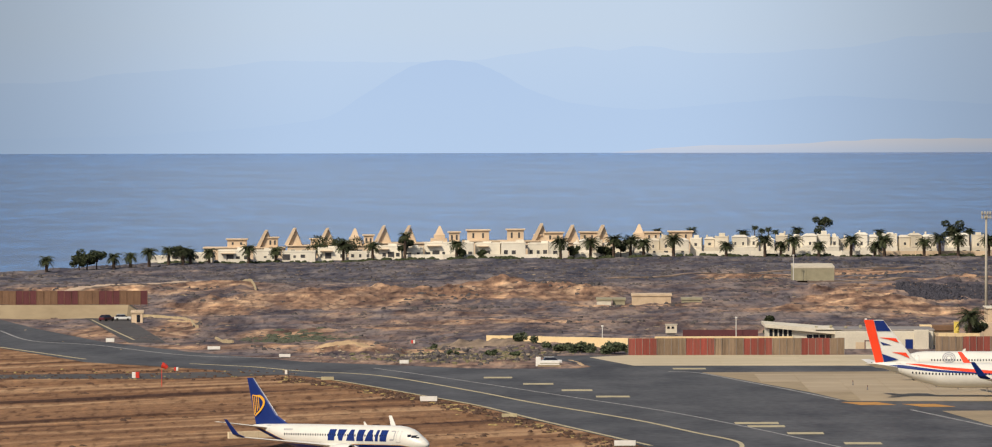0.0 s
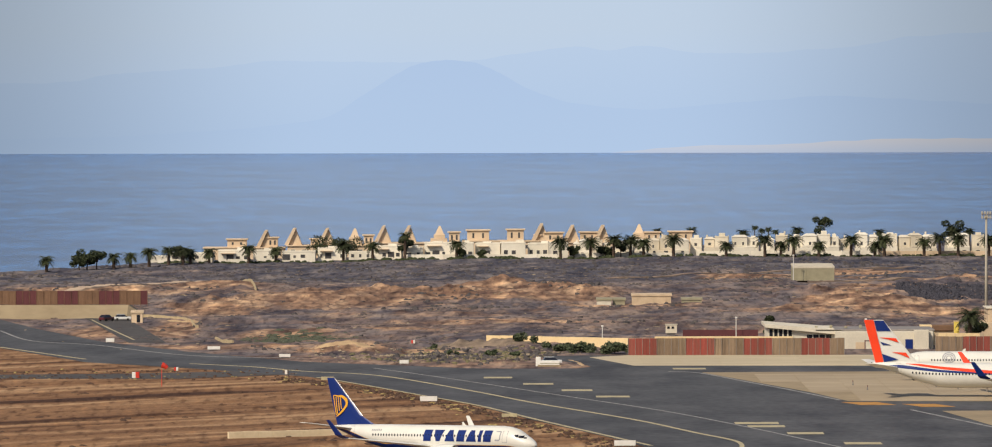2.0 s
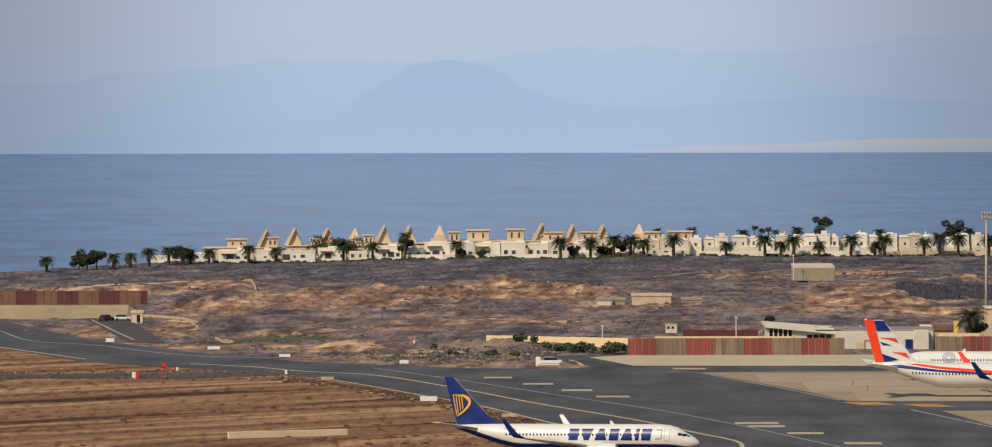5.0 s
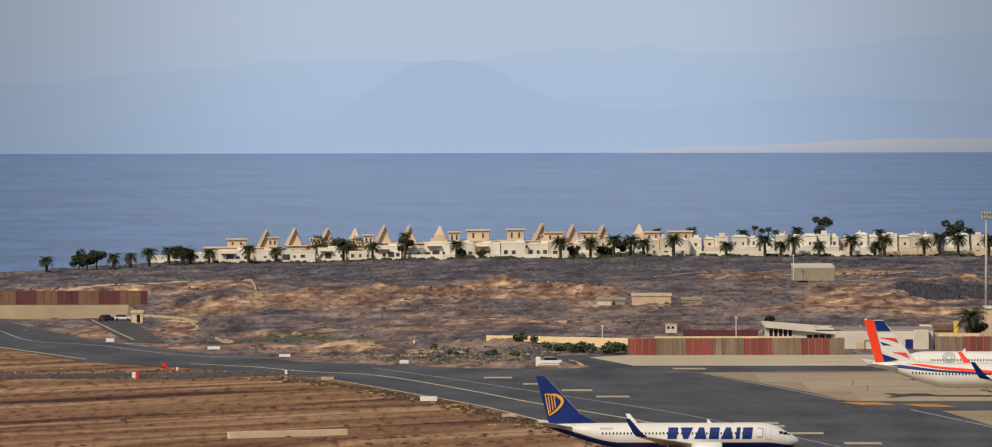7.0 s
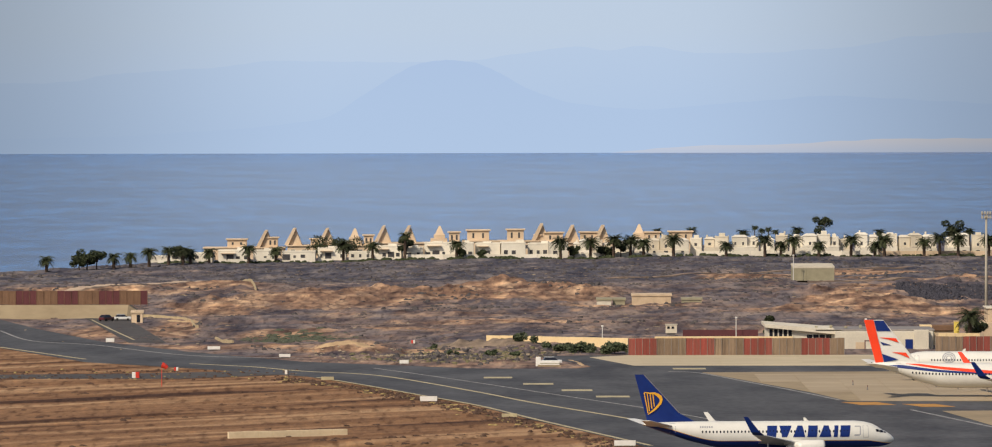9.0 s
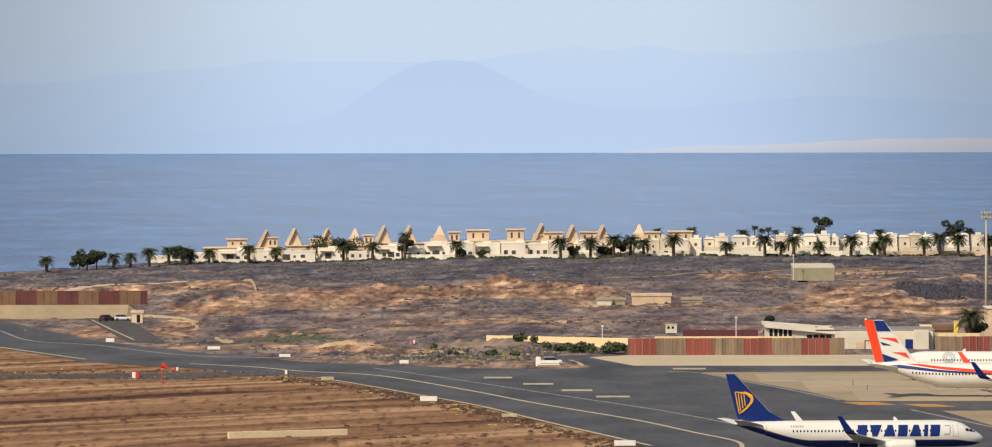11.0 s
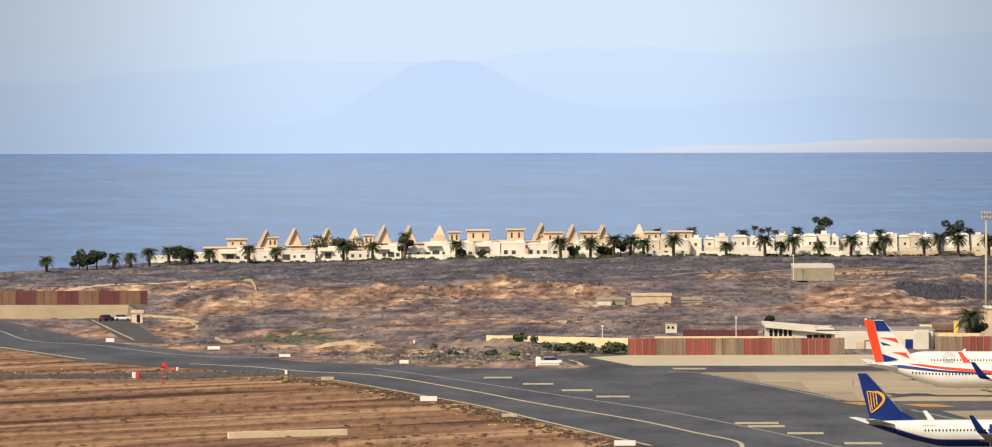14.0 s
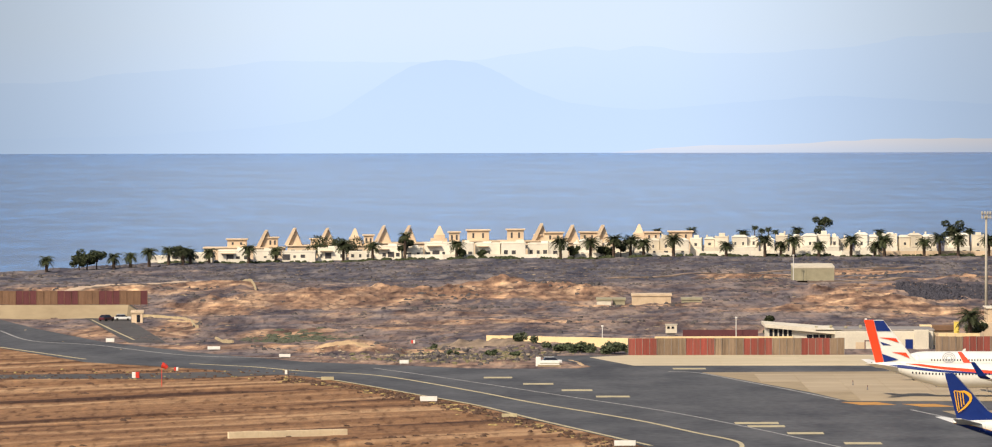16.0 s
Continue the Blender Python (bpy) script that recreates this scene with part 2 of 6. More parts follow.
# open earth showing through the scrub: x, y, half width, half depth, how bare
OPEN_EARTH = [(-83, 1672, 18, 26, 0.8), (-110, 1640, 20, 22, 0.5), (-68, 1514, 11, 36, 0.75), (-41, 1580, 20, 62, 1.0), (-30, 1630, 11, 28, 1.0), (-7, 1612, 17, 50, 1.0), (16.6, 1600, 14, 44, 1.0),
              (-47, 1373, 10, 20, 0.6), (-22.5, 1397, 8, 12, 0.55), (-32.4, 1289, 8.5, 6, 1.3), (-15, 1283, 5, 6, 1.2), (-73, 1395, 5, 34, 0.9), (74.6, 1792, 16, 38, 1.3), (112, 1850, 15, 30, 1.2), (96, 1760, 18, 16, 0.8),
              (108, 1664, 12, 24, 1.1), (87, 1622, 13, 24, 0.95), (92, 1540, 14, 48, 1.0), (106, 1490, 12, 26, 0.8), (129, 1720, 12, 18, 1.0), (70, 1490, 12, 16, 0.5), (0, 1430, 20, 14, 0.35), (-60, 1300, 24, 10, 0.4), (-88, 1385, 6, 40, 0.6), (30, 1532, 14, 6, 0.7)]


def bare(x, y):
    """1 where pale ochre earth lies open, 0 under scrub and cinder."""
    v = 0.10 + 0.20 * noise.noise((x * 0.022, y * 0.016, 4.0)) + 0.22 * noise.noise((x * 0.09, y * 0.05, 7.0))
    dug = 0.0
    for ex, ey, a, b, k in OPEN_EARTH:
        d = ((x - ex) / a) ** 2 + ((y - ey) / b) ** 2
        if d < 4:
            dug = max(dug, k * math.exp(-0.9 * d * d))
    # crests go ochre, hollows dark: sun and shade of the relief put into soil
    v += 0.85 * dug + 0.42 * rugged(x, y) * min(1.0, dug * 1.6)
    far = along(FAR_EDGE, x)
    v += 0.10 * smooth(far + 60, far + 10, y) + 0.17 * smooth(1730, 1640, y)
    return max(0.0, min(1.0, v))


# ---- building helpers ----
def mesh_from(name, verts, faces, mats, face_mat=None):
    me = bpy.data.meshes.new(name)
    me.from_pydata([tuple(v) for v in verts], [], faces)
    for m in mats if isinstance(mats, (list, tuple)) else [mats]:
        me.materials.append(m)
    if face_mat:
        me.polygons.foreach_set("material_index", face_mat)
    me.update()
    return me


def part(name, bm, material, parent=None, label="", at=None, smooth_shade=False):
    """One mesh object from a bmesh (or a mesh) under a thing."""
    if isinstance(bm, bmesh.types.BMesh):
        me = bpy.data.meshes.new(name)
        bm.to_mesh(me)
        bm.free()
        me.materials.append(material)
    else:
        me = bm
    if smooth_shade:
        for f in me.polygons:
            f.use_smooth = True
    ob = new(name, me)
    if parent:
        ob.parent = parent
    if at is not None:
        ob.matrix_basis = at
    if label:
        tagged(ob, label)
    return ob


def thing(name, m, label, category, group="", kind=""):
    ob = new(name)
    ob.matrix_basis = m
    return tagged(ob, label, category, group, kind)


def box(bm, x0, x1, y0, y1, z0, z1, bevel=0.0):
    v = bmesh.ops.create_cube(bm, size=1.0)["verts"]
    for p in v:
        p.co = Vector(((x0 + x1) / 2 + p.co.x * (x1 - x0), (y0 + y1) / 2 + p.co.y * (y1 - y0), (z0 + z1) / 2 + p.co.z * (z1 - z0)))
    if bevel:
        es = list({e for p in v for e in p.link_edges})
        bmesh.ops.bevel(bm, geom=es, offset=bevel, segments=1, affect="EDGES")
    return bm


def boxed(*a, bevel=0.0):
    return box(bmesh.new(), *a, bevel=bevel)


def tube(bm, p0, p1, r0, r1, n=10):
    p0, p1 = Vector(p0), Vector(p1)
    q = (p1 - p0).to_track_quat("Z", "Y")
    rings = []
    for p, r in ((p0, r0), (p1, r1)):
        rings.append([bm.verts.new(p + q @ Vector((r * math.cos(2 * math.pi * i / n), r * math.sin(2 * math.pi * i / n), 0))) for i in range(n)])
    for i in range(n):
        bm.faces.new((rings[0][i], rings[0][(i + 1) % n], rings[1][(i + 1) % n], rings[1][i]))
    bm.faces.new(rings[0][::-1])
    bm.faces.new(rings[1])
    return bm


def prism(points, z0, z1):
    """Upright prism over an outline in plan."""
    bm = bmesh.new()
    lo = [bm.verts.new((x, y, z0)) for x, y in points]
    hi = [bm.verts.new((x, y, z1)) for x, y in points]
    n = len(points)
    bm.faces.new(lo[::-1])
    bm.faces.new(hi)
    for i in range(n):
        bm.faces.new((lo[i], lo[(i + 1) % n], hi[(i + 1) % n], hi[i]))
    bmesh.ops.recalc_face_normals(bm, faces=bm.faces)
    return bm


def curve_through(pts, step=6):
    """Points of a smooth line through the given ones."""
    out = []
    p = [Vector(q).to_2d() for q in pts]
    p = [2 * p[0] - p[1]] + p + [2 * p[-1] - p[-2]]
    for i in range(1, len(p) - 2):
        for k in range(step):
            t = k / step
            a, b, c, d = p[i - 1], p[i], p[i + 1], p[i + 2]
            out.append(0.5 * (2 * b + (c - a) * t + (2 * a - 5 * b + 4 * c - d) * t * t + (3 * b - 3 * c + d - a) * t ** 3))
    return out + [p[-2]]


def ribbon(name, pts, width, material, parent=None, z=0.09, label="", kind=""):
    """A painted line or strip of constant width along a smooth line; it has the coat's thickness."""
    line = curve_through(pts)
    bm = bmesh.new()
    rows = []
    for i, p in enumerate(line):
        d = (line[min(i + 1, len(line) - 1)] - line[max(i - 1, 0)]).normalized()
        s = Vector((-d.y, d.x)) * width / 2
        rows.append([bm.verts.new((*(p + s), z)), bm.verts.new((*(p - s), z)), bm.verts.new((*(p - s), z - 0.03)), bm.verts.new((*(p + s), z - 0.03))])
    for a, b in zip(rows, rows[1:]):
        for k in range(4):
            bm.faces.new((a[k], a[(k + 1) % 4], b[(k + 1) % 4], b[k]))
    bmesh.ops.recalc_face_normals(bm, faces=bm.faces)
    return part(name, bm, material, parent, label)


# ---- ground ----
def ground_material():
    m = bpy.data.materials.new("volcanic_earth")
    m.use_nodes = True
    N, L = m.node_tree.nodes, m.node_tree.links
    p = N["Principled BSDF"]
    p.inputs["Roughness"].default_value, p.inputs["Specular IOR Level"].default_value = 0.95, 0.1
    geo = N.new("ShaderNodeNewGeometry")

    def noise_at(scale, stretch, detail=6, turn=0.0):
        mp = N.new("ShaderNodeMapping")
        tn = N.new("ShaderNodeMapping")
        tn.inputs["Rotation"].default_value = (0, 0, radians(turn))
        L.new(geo.outputs["Position"], tn.inputs["Vector"])
        mp.inputs["Scale"].default_value = stretch
        L.new(tn.outputs[0], mp.inputs["Vector"])
        n = N.new("ShaderNodeTexNoise")
        n.inputs["Scale"].default_value, n.inputs["Detail"].default_value = scale, detail
        L.new(mp.outputs[0], n.inputs["Vector"])
        return n.outputs[0]

    def ramp(fac, stops):
        r = N.new("ShaderNodeValToRGB")
        e = r.color_ramp.elements
        while len(e) < len(stops):
            e.new(0.5)
        for el, (pos, c) in zip(e, stops):
            el.position, el.color = pos, (*c, 1)
        L.new(fac, r.inputs[0])
        return r.outputs[0]

    def mix(fac, a, b, mode="MIX"):
        x = N.new("ShaderNodeMix")
        x.data_type, x.blend_type = "RGBA", mode
        if isinstance(fac, float):
            x.inputs[0].default_value = fac
        else:
            L.new(fac, x.inputs[0])
        L.new(a, x.inputs[6])
        L.new(b, x.inputs[7])
        return x.outputs[2]

    def math_node(op, a, b):
        x = N.new("ShaderNodeMath")
        x.operation = op
        x.use_clamp = True
        for i, v in enumerate((a, b)):
            if isinstance(v, float):
                x.inputs[i].default_value = v
            else:
                L.new(v, x.inputs[i])
        return x.outputs[0]

    soil = N.new("ShaderNodeAttribute")
    soil.attribute_name = "soil"
    field = N.new("ShaderNodeAttribute")
    field.attribute_name = "field"
    # rough land: cinder and scrub against open ochre earth, with the blue of distance haze mixed into the colours
    cinder = ramp(noise_at(0.06, (1, 0.7, 1), 9), [(0.36, (0.067, 0.060, 0.072)), (0.50, (0.139, 0.120, 0.127)), (0.63, (0.230, 0.188, 0.168))])
    ochre = ramp(noise_at(0.16, (1, 0.5, 1), 9), [(0.34, (0.140, 0.087, 0.066)), (0.5, (0.295, 0.186, 0.122)), (0.65, (0.50, 0.345, 0.222))])
    brk = math_node("ADD", soil.outputs["Fac"], math_node("MULTIPLY", math_node("SUBTRACT", noise_at(0.22, (1, 0.3, 1), 8, 12), 0.5), 1.5))
    brk2 = N.new("ShaderNodeMapRange")
    brk2.inputs[1].default_value, brk2.inputs[2].default_value = 0.22, 0.72
    L.new(brk, brk2.inputs[0])
    # rills run down the dug faces
    rills = ramp(noise_at(1.0, (0.02, 0.38, 1), 5, -84), [(0.36, (0.58, 0.56, 0.58)), (0.50, (1.0, 1.0, 1.0)), (0.66, (1.28, 1.24, 1.18))])
    wild = mix(brk2.outputs[0], cinder, mix(0.9, ochre, rills, "MULTIPLY"))
    lava = N.new("ShaderNodeAttribute")
    lava.attribute_name = "lava"
    # dark lava shelf; its blue also carries the haze of distance
    clinker = ramp(noise_at(0.10, (1, 0.35, 1), 9), [(0.36, (0.043, 0.046, 0.066)), (0.50, (0.092, 0.090, 0.110)), (0.64, (0.165, 0.148, 0.146))])
    wild = mix(lava.outputs["Fac"], wild, clinker)
    # drifts of scrub and litter, then single tussocks and stones
    drifts = ramp(noise_at(1.0, (0.16, 0.022, 1), 6, 5), [(0.34, (0.52, 0.51, 0.57)), (0.50, (1.0, 1.0, 1.0)), (0.66, (1.40, 1.34, 1.22))])
    tussocks = ramp(noise_at(1.0, (0.75, 0.10, 1), 4), [(0.34, (0.46, 0.45, 0.48)), (0.47, (1.0, 1.0, 1.0)), (0.60, (1.04, 1.03, 1.02)), (0.72, (1.30, 1.27, 1.20))])
    wild = mix(0.85, mix(0.9, wild, drifts, "MULTIPLY"), tussocks, "MULTIPLY")
    # airfield strip: ridged reddish earth
    band = ramp(noise_at(0.05, (0.16, 2.4, 1), 7, -41), [(0.34, (0.066, 0.036, 0.024)), (0.42, (0.172, 0.093, 0.050)), (0.54, (0.250, 0.142, 0.076)), (0.66, (0.40, 0.258, 0.146))])
    clods = ramp(noise_at(1.0, (0.5, 0.09, 1), 6), [(0.34, (0.45, 0.40, 0.38)), (0.46, (1.0, 1.0, 1.0)), (0.60, (1.05, 1.03, 1.0)), (0.74, (1.40, 1.34, 1.22))])
    strip = mix(0.85, band, clods, "MULTIPLY")
    base = mix(field.outputs["Fac"], wild, strip)
    grit = ramp(noise_at(1.2, (1, 0.6, 1), 4), [(0.3, (0.72, 0.72, 0.72)), (0.7, (1.22, 1.2, 1.16))])
    L.new(mix(0.45, base, grit, "MULTIPLY"), p.inputs["Base Color"])
    bp = N.new("ShaderNodeBump")
    bp.inputs["Strength"].default_value, bp.inputs["Distance"].default_value = 0.7, 1.2
    L.new(noise_at(0.35, (1, 0.35, 1), 10), bp.inputs["Height"])
    L.new(bp.outputs[0], p.inputs["Normal"])
    return m


def build_ground():
    xs = [-2600, -1400, -700, -380, -250] + [-180 + 0.9 * i for i in range(401)] + [250, 380, 700, 1400, 2600]
    ys = [-1500, -600, 0, 400, 700, 850, 900, 915, 925] + [932 + 3.0 * i for i in range(430)]
    V, soil, field, lava = [], [], [], []
    for y in ys:
        for x in xs:
            V.append((x, y, land(x, y)))
            soil.append(bare(x, y))
            lv = smooth(1690, 1790, y + 60 * noise.noise((x * 0.02, y * 0.01, 8)))
            lv *= 1.0 - smooth(0.30, 0.60, soil[-1])
            lava.append(lv * (0.9 - 0.55 * smooth(0.1, 0.45, noise.noise((x * 0.025, y * 0.02, 12.0)))))
            field.append((1.0 - smooth(-22, -8, y - along(FAR_EDGE, x))) * smooth(6, 0, x - near_edge(y)) if y < 1500 else 0.0)
    n = len(xs)
    Fc = [(j * n + i, j * n + i + 1, (j + 1) * n + i + 1, (j + 1) * n + i) for j in range(len(ys) - 1) for i in range(n - 1)]
    me = mesh_from("ground", V, Fc, ground_material())
    for nm, vals in (("soil", soil), ("field", field), ("lava", lava)):
        me.attributes.new(nm, "FLOAT", "POINT").data.foreach_set("value", vals)
    for f in me.polygons:
        f.use_smooth = True
    return tagged(new("ground", me), "bare reddish-brown volcanic earth with ochre heaps and dry scrub", "ground", kind="structure")


ground = build_ground()


def build_sea():
    m = bpy.data.materials.new("sea_water")
    m.use_nodes = True
    N, L = m.node_tree.nodes, m.node_tree.links
    p = N["Principled BSDF"]
    p.inputs["Roughness"].default_value, p.inputs["IOR"].default_value = 0.22, 1.33
    geo = N.new("ShaderNodeNewGeometry")

    def nz(scale, stretch, detail):
        mp = N.new("ShaderNodeMapping")
        mp.inputs["Scale"].default_value = stretch
        L.new(geo.outputs["Position"], mp.inputs["Vector"])
        n = N.new("ShaderNodeTexNoise")
        n.inputs["Scale"].default_value, n.inputs["Detail"].default_value = scale, detail
        L.new(mp.outputs[0], n.inputs["Vector"])
        return n.outputs[0]
    r = N.new("ShaderNodeValToRGB")
    r.color_ramp.elements[0].position, r.color_ramp.elements[1].position = 0.43, 0.58
    r.color_ramp.elements[0].color, r.color_ramp.elements[1].color = (0.004, 0.048, 0.175, 1), (0.016, 0.095, 0.285, 1)
    L.new(nz(0.02, (0.8, 0.6, 1), 12), r.inputs[0])
    # wind ripples: their light and dark painted into the colour as short dashes
    r2 = N.new("ShaderNodeValToRGB")
    r2.color_ramp.elements[0].position, r2.color_ramp.elements[1].position = 0.38, 0.64
    r2.color_ramp.elements[0].color, r2.color_ramp.elements[1].color = (0.42, 0.52, 0.60, 1), (1.78, 1.58, 1.45, 1)
    L.new(nz(1.0, (0.10, 0.030, 1), 6), r2.inputs[0])
    mx = N.new("ShaderNodeMix")
    mx.data_type, mx.blend_type = "RGBA", "MULTIPLY"
    mx.inputs[0].default_value = 1.0
    L.new(r.outputs[0], mx.inputs[6])
    L.new(r2.outputs[0], mx.inputs[7])
    L.new(mx.outputs[2], p.inputs["Base Color"])
    b = N.new("ShaderNodeBump")
    b.inputs["Strength"].default_value, b.inputs["Distance"].default_value = 0.75, 1.0
    L.new(nz(0.09, (1, 0.6, 1), 7), b.inputs["Height"])
    L.new(b.outputs[0], p.inputs["Normal"])
    xs = [-3000, -1500, -700] + [-500 + 20 * i for i in range(51)] + [700, 1500, 3000]
    ys = [1600 + 40 * i for i in range(84)] + [4950]
    V = [(x, y, -6.0) for y in ys for x in xs]
    n = len(xs)
    Fc = [(j * n + i, j * n + i + 1, (j + 1) * n + i + 1, (j + 1) * n + i) for j in range(len(ys) - 1) for i in range(n - 1)]
    me = mesh_from("water", V, Fc, m)
    for f in me.polygons:
        f.use_smooth = True
    return tagged(new("water", me), "calm blue sea reaching to the hazy horizon", "sea", kind="structure")


build_sea()

# ---- sky and far island ----
M_SKY = glow("hazy_sky", (0.540, 0.693, 0.90), (0.578, 0.703, 0.84), 20, 95, 1.0, 0.07, 0.008)
bm = bmesh.new()
vs = [bm.verts.new((x, 4985, z)) for x, z in ((-2500, -30), (2500, -30), (2500, 700), (-2500, 700))]
bm.faces.new(vs)
tagged(part("backdrop", bm, M_SKY), "pale blue-grey hazy sky over the horizon", "sky", kind="structure")


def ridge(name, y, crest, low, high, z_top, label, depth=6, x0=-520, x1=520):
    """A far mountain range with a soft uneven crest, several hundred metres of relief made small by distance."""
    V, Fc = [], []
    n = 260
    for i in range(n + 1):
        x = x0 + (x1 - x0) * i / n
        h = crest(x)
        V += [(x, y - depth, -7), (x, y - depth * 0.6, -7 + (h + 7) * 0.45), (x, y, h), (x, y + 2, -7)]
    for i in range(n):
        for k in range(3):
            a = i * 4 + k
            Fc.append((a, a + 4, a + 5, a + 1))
    # the slope glows; its haze and daylight are in the low and high colours
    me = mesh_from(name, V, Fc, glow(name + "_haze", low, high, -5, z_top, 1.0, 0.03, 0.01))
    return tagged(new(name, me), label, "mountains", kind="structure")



FAR_CREST = [(-560, 44), (-401, 51), (-345, 51), (-315, 58), (-227, 63), (-180, 69), (-95, 67), (-20, 68), (46, 78), (66, 80), (92, 76), (122, 81), (160, 74), (212, 74), (290, 79), (332, 87), (400, 91), (560, 95)]
NEAR_CREST = [(-560, 2), (-300, 8), (-200, 14), (-135, 22), (-100, 45), (-70, 64), (-55, 68), (-40, 69.5), (-14, 67), (4, 58), (22, 47), (58, 34), (120, 28), (190, 34), (270, 40), (340, 36), (560, 24)]


def crest_line(table, rough):
    return lambda x: (along(table, x - 9) + 2 * along(table, x) + along(table, x + 9)) / 4 + rough * noise.noise((x * 0.05, 0, 3)) + 0.4 * rough * noise.noise((x * 0.15, 0, 5))


# ranges and dunes share near-sky colours, so painted haze blends them together
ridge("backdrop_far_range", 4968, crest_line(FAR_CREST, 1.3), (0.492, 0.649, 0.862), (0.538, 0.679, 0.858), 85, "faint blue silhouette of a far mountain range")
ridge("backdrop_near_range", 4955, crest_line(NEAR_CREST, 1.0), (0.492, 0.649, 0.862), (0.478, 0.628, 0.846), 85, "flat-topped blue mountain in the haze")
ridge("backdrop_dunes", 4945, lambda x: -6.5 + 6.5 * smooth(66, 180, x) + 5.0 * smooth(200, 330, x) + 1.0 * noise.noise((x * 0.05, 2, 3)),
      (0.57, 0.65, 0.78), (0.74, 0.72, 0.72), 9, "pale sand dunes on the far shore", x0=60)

# ---- paved surfaces ----
def paved(name, outline, material, z, label, bend=True):
    pts = [tuple(p) for p in (curve_through(outline + [outline[0]], 4)[:-1] if bend else outline)]
    return tagged(part(name, prism(pts, z - 0.4, z), material), label, "pavement", kind="structure")


road = paved("road", [(-190, 1668), (-117, 1449), (-104, 1394.6), (-85.4, 1328), (-63.8, 1278), (-38.9, 1233), (-23.3, 1220), (-5.6, 1204), (10, 1201), (16, 1203), (18.8, 1209), (17.4, 1222), (12, 1238), (9, 1250), (12, 1257), (21, 1258),
                      (135, 1252), (180, 1100), (150, 880), (38, 880), (30, 925), (23.2, 949.7), (17.6, 976.5), (6.9, 1021), (-3.8, 1070.7), (-14.2, 1105), (-26.5, 1146), (-36, 1173),
                      (-60, 1207), (-82.5, 1234), (-104.8, 1298), (-200, 1560)], M_ASPHALT, 0.05, "dark grey asphalt taxiway and apron", bend=False)
branch = paved("pavement_branch", [(-97.5, 1456), (-87, 1452), (-71, 1322), (-79, 1322)], M_SHOULDER, 0.07, "worn side taxiway", False)
paved("pavement_shoulder", [(-110, 1168), (-60, 1166), (-36, 1184), (-45, 1196), (-70, 1186), (-112, 1180)], M_SHOULDER, 0.03, "worn grey shoulder strip beside the taxiway", False)
fence_apron = paved("pavement_fence_apron", [(19, 1249), (27, 1257.5), (75.7, 1257), (140, 1256), (140, 1216), (73, 1211.4), (27, 1213.4)], M_PALE_SLAB, 0.10, "pale concrete strip in front of the fence", False)
stand = paved("pavement_stand", [(39.7, 1184.6), (140, 1192), (140, 1076), (87, 1079), (61.8, 1080.6), (56.7, 1111)], M_CONCRETE, 0.10, "pale concrete aircraft stand", False)
paved("pavement_stand_corner", [(76.1, 1047.6), (135, 1054), (135, 930), (90, 930), (81, 1005.8)], M_CONCRETE, 0.10, "pale concrete aircraft stand", False)

LINES = [("yellow_line", 0.75, M_YELLOW, [(-61, 1225), (-48, 1211.4), (-37.4, 1193), (-22.3, 1174.8), (-5.1, 1120), (7.2, 1074.4), (22.7, 1024.6), (32, 986), (37.7, 962), (37.6, 940)]),
         ("edge_line", 0.45, M_PALE, [(-24, 1205), (-10.2, 1167), (13, 1097), (28.7, 1049.4), (40.8, 1002), (51.6, 953.6), (58, 925)]),
         ("edge_line", 0.65, M_PALE, [(33.5, 1189), (39.2, 1182.5), (46.4, 1150.5), (54.2, 1115.7), (60.6, 1083)]),
         ("edge_line", 0.6, M_PALE, [(71, 1051.7), (80.7, 1000.4), (92, 940)]),
         ("yellow_line", 0.8, M_YELLOW, [(-105, 1301), (-83.3, 1245.3)]),
         ("edge_line", 0.6, M_PALE, [(-111.8, 1384.7), (-100.7, 1332), (-85.2, 1310), (-62.9, 1261), (-39.1, 1248)]),
         ("yellow_line", 0.7, M_YELLOW, [(-34, 1168.5), (-25.3, 1142), (-13.1, 1101.5), (-2.8, 1067), (7.8, 1020), (24.0, 952)])]
for nm, w, m, pts in LINES:
    ribbon(nm, pts, w, m, road)
ribbon("centre_line", [(-95.2, 1446), (-87, 1390), (-78.6, 1335)], 0.45, M_YELLOW, branch, z=0.10)
# broad painted bars on the apron: x, y, half length
for x, y, w in ((0.3, 1166.5, 2.7), (7.8, 1142.4, 2.8), (14.7, 1119.2, 2.8), (20.8, 1097, 3.0), (42.9, 1012.7, 3.6), (44.1, 1003.6, 3.0), (49.5, 983.9, 2.9), (57.1, 956.7, 2.9), (37.7, 1199.9, 3.2)):
    part("painted_bar", boxed(x - w, x + w, y - 2.6, y + 2.6, 0.06, 0.085), M_YELLOW, road)
for x, y, w in ((65, 1072, 3.1), (75.0, 1065.6, 2.9)):
    part("painted_bar", prism([(x - w + 1.4, y - 4.5), (x + w + 1.4, y - 4.5), (x + w - 1.4, y + 4.5), (x - w - 1.4, y + 4.5)], 0.06, 0.085), M_ORANGE_MARK, road)


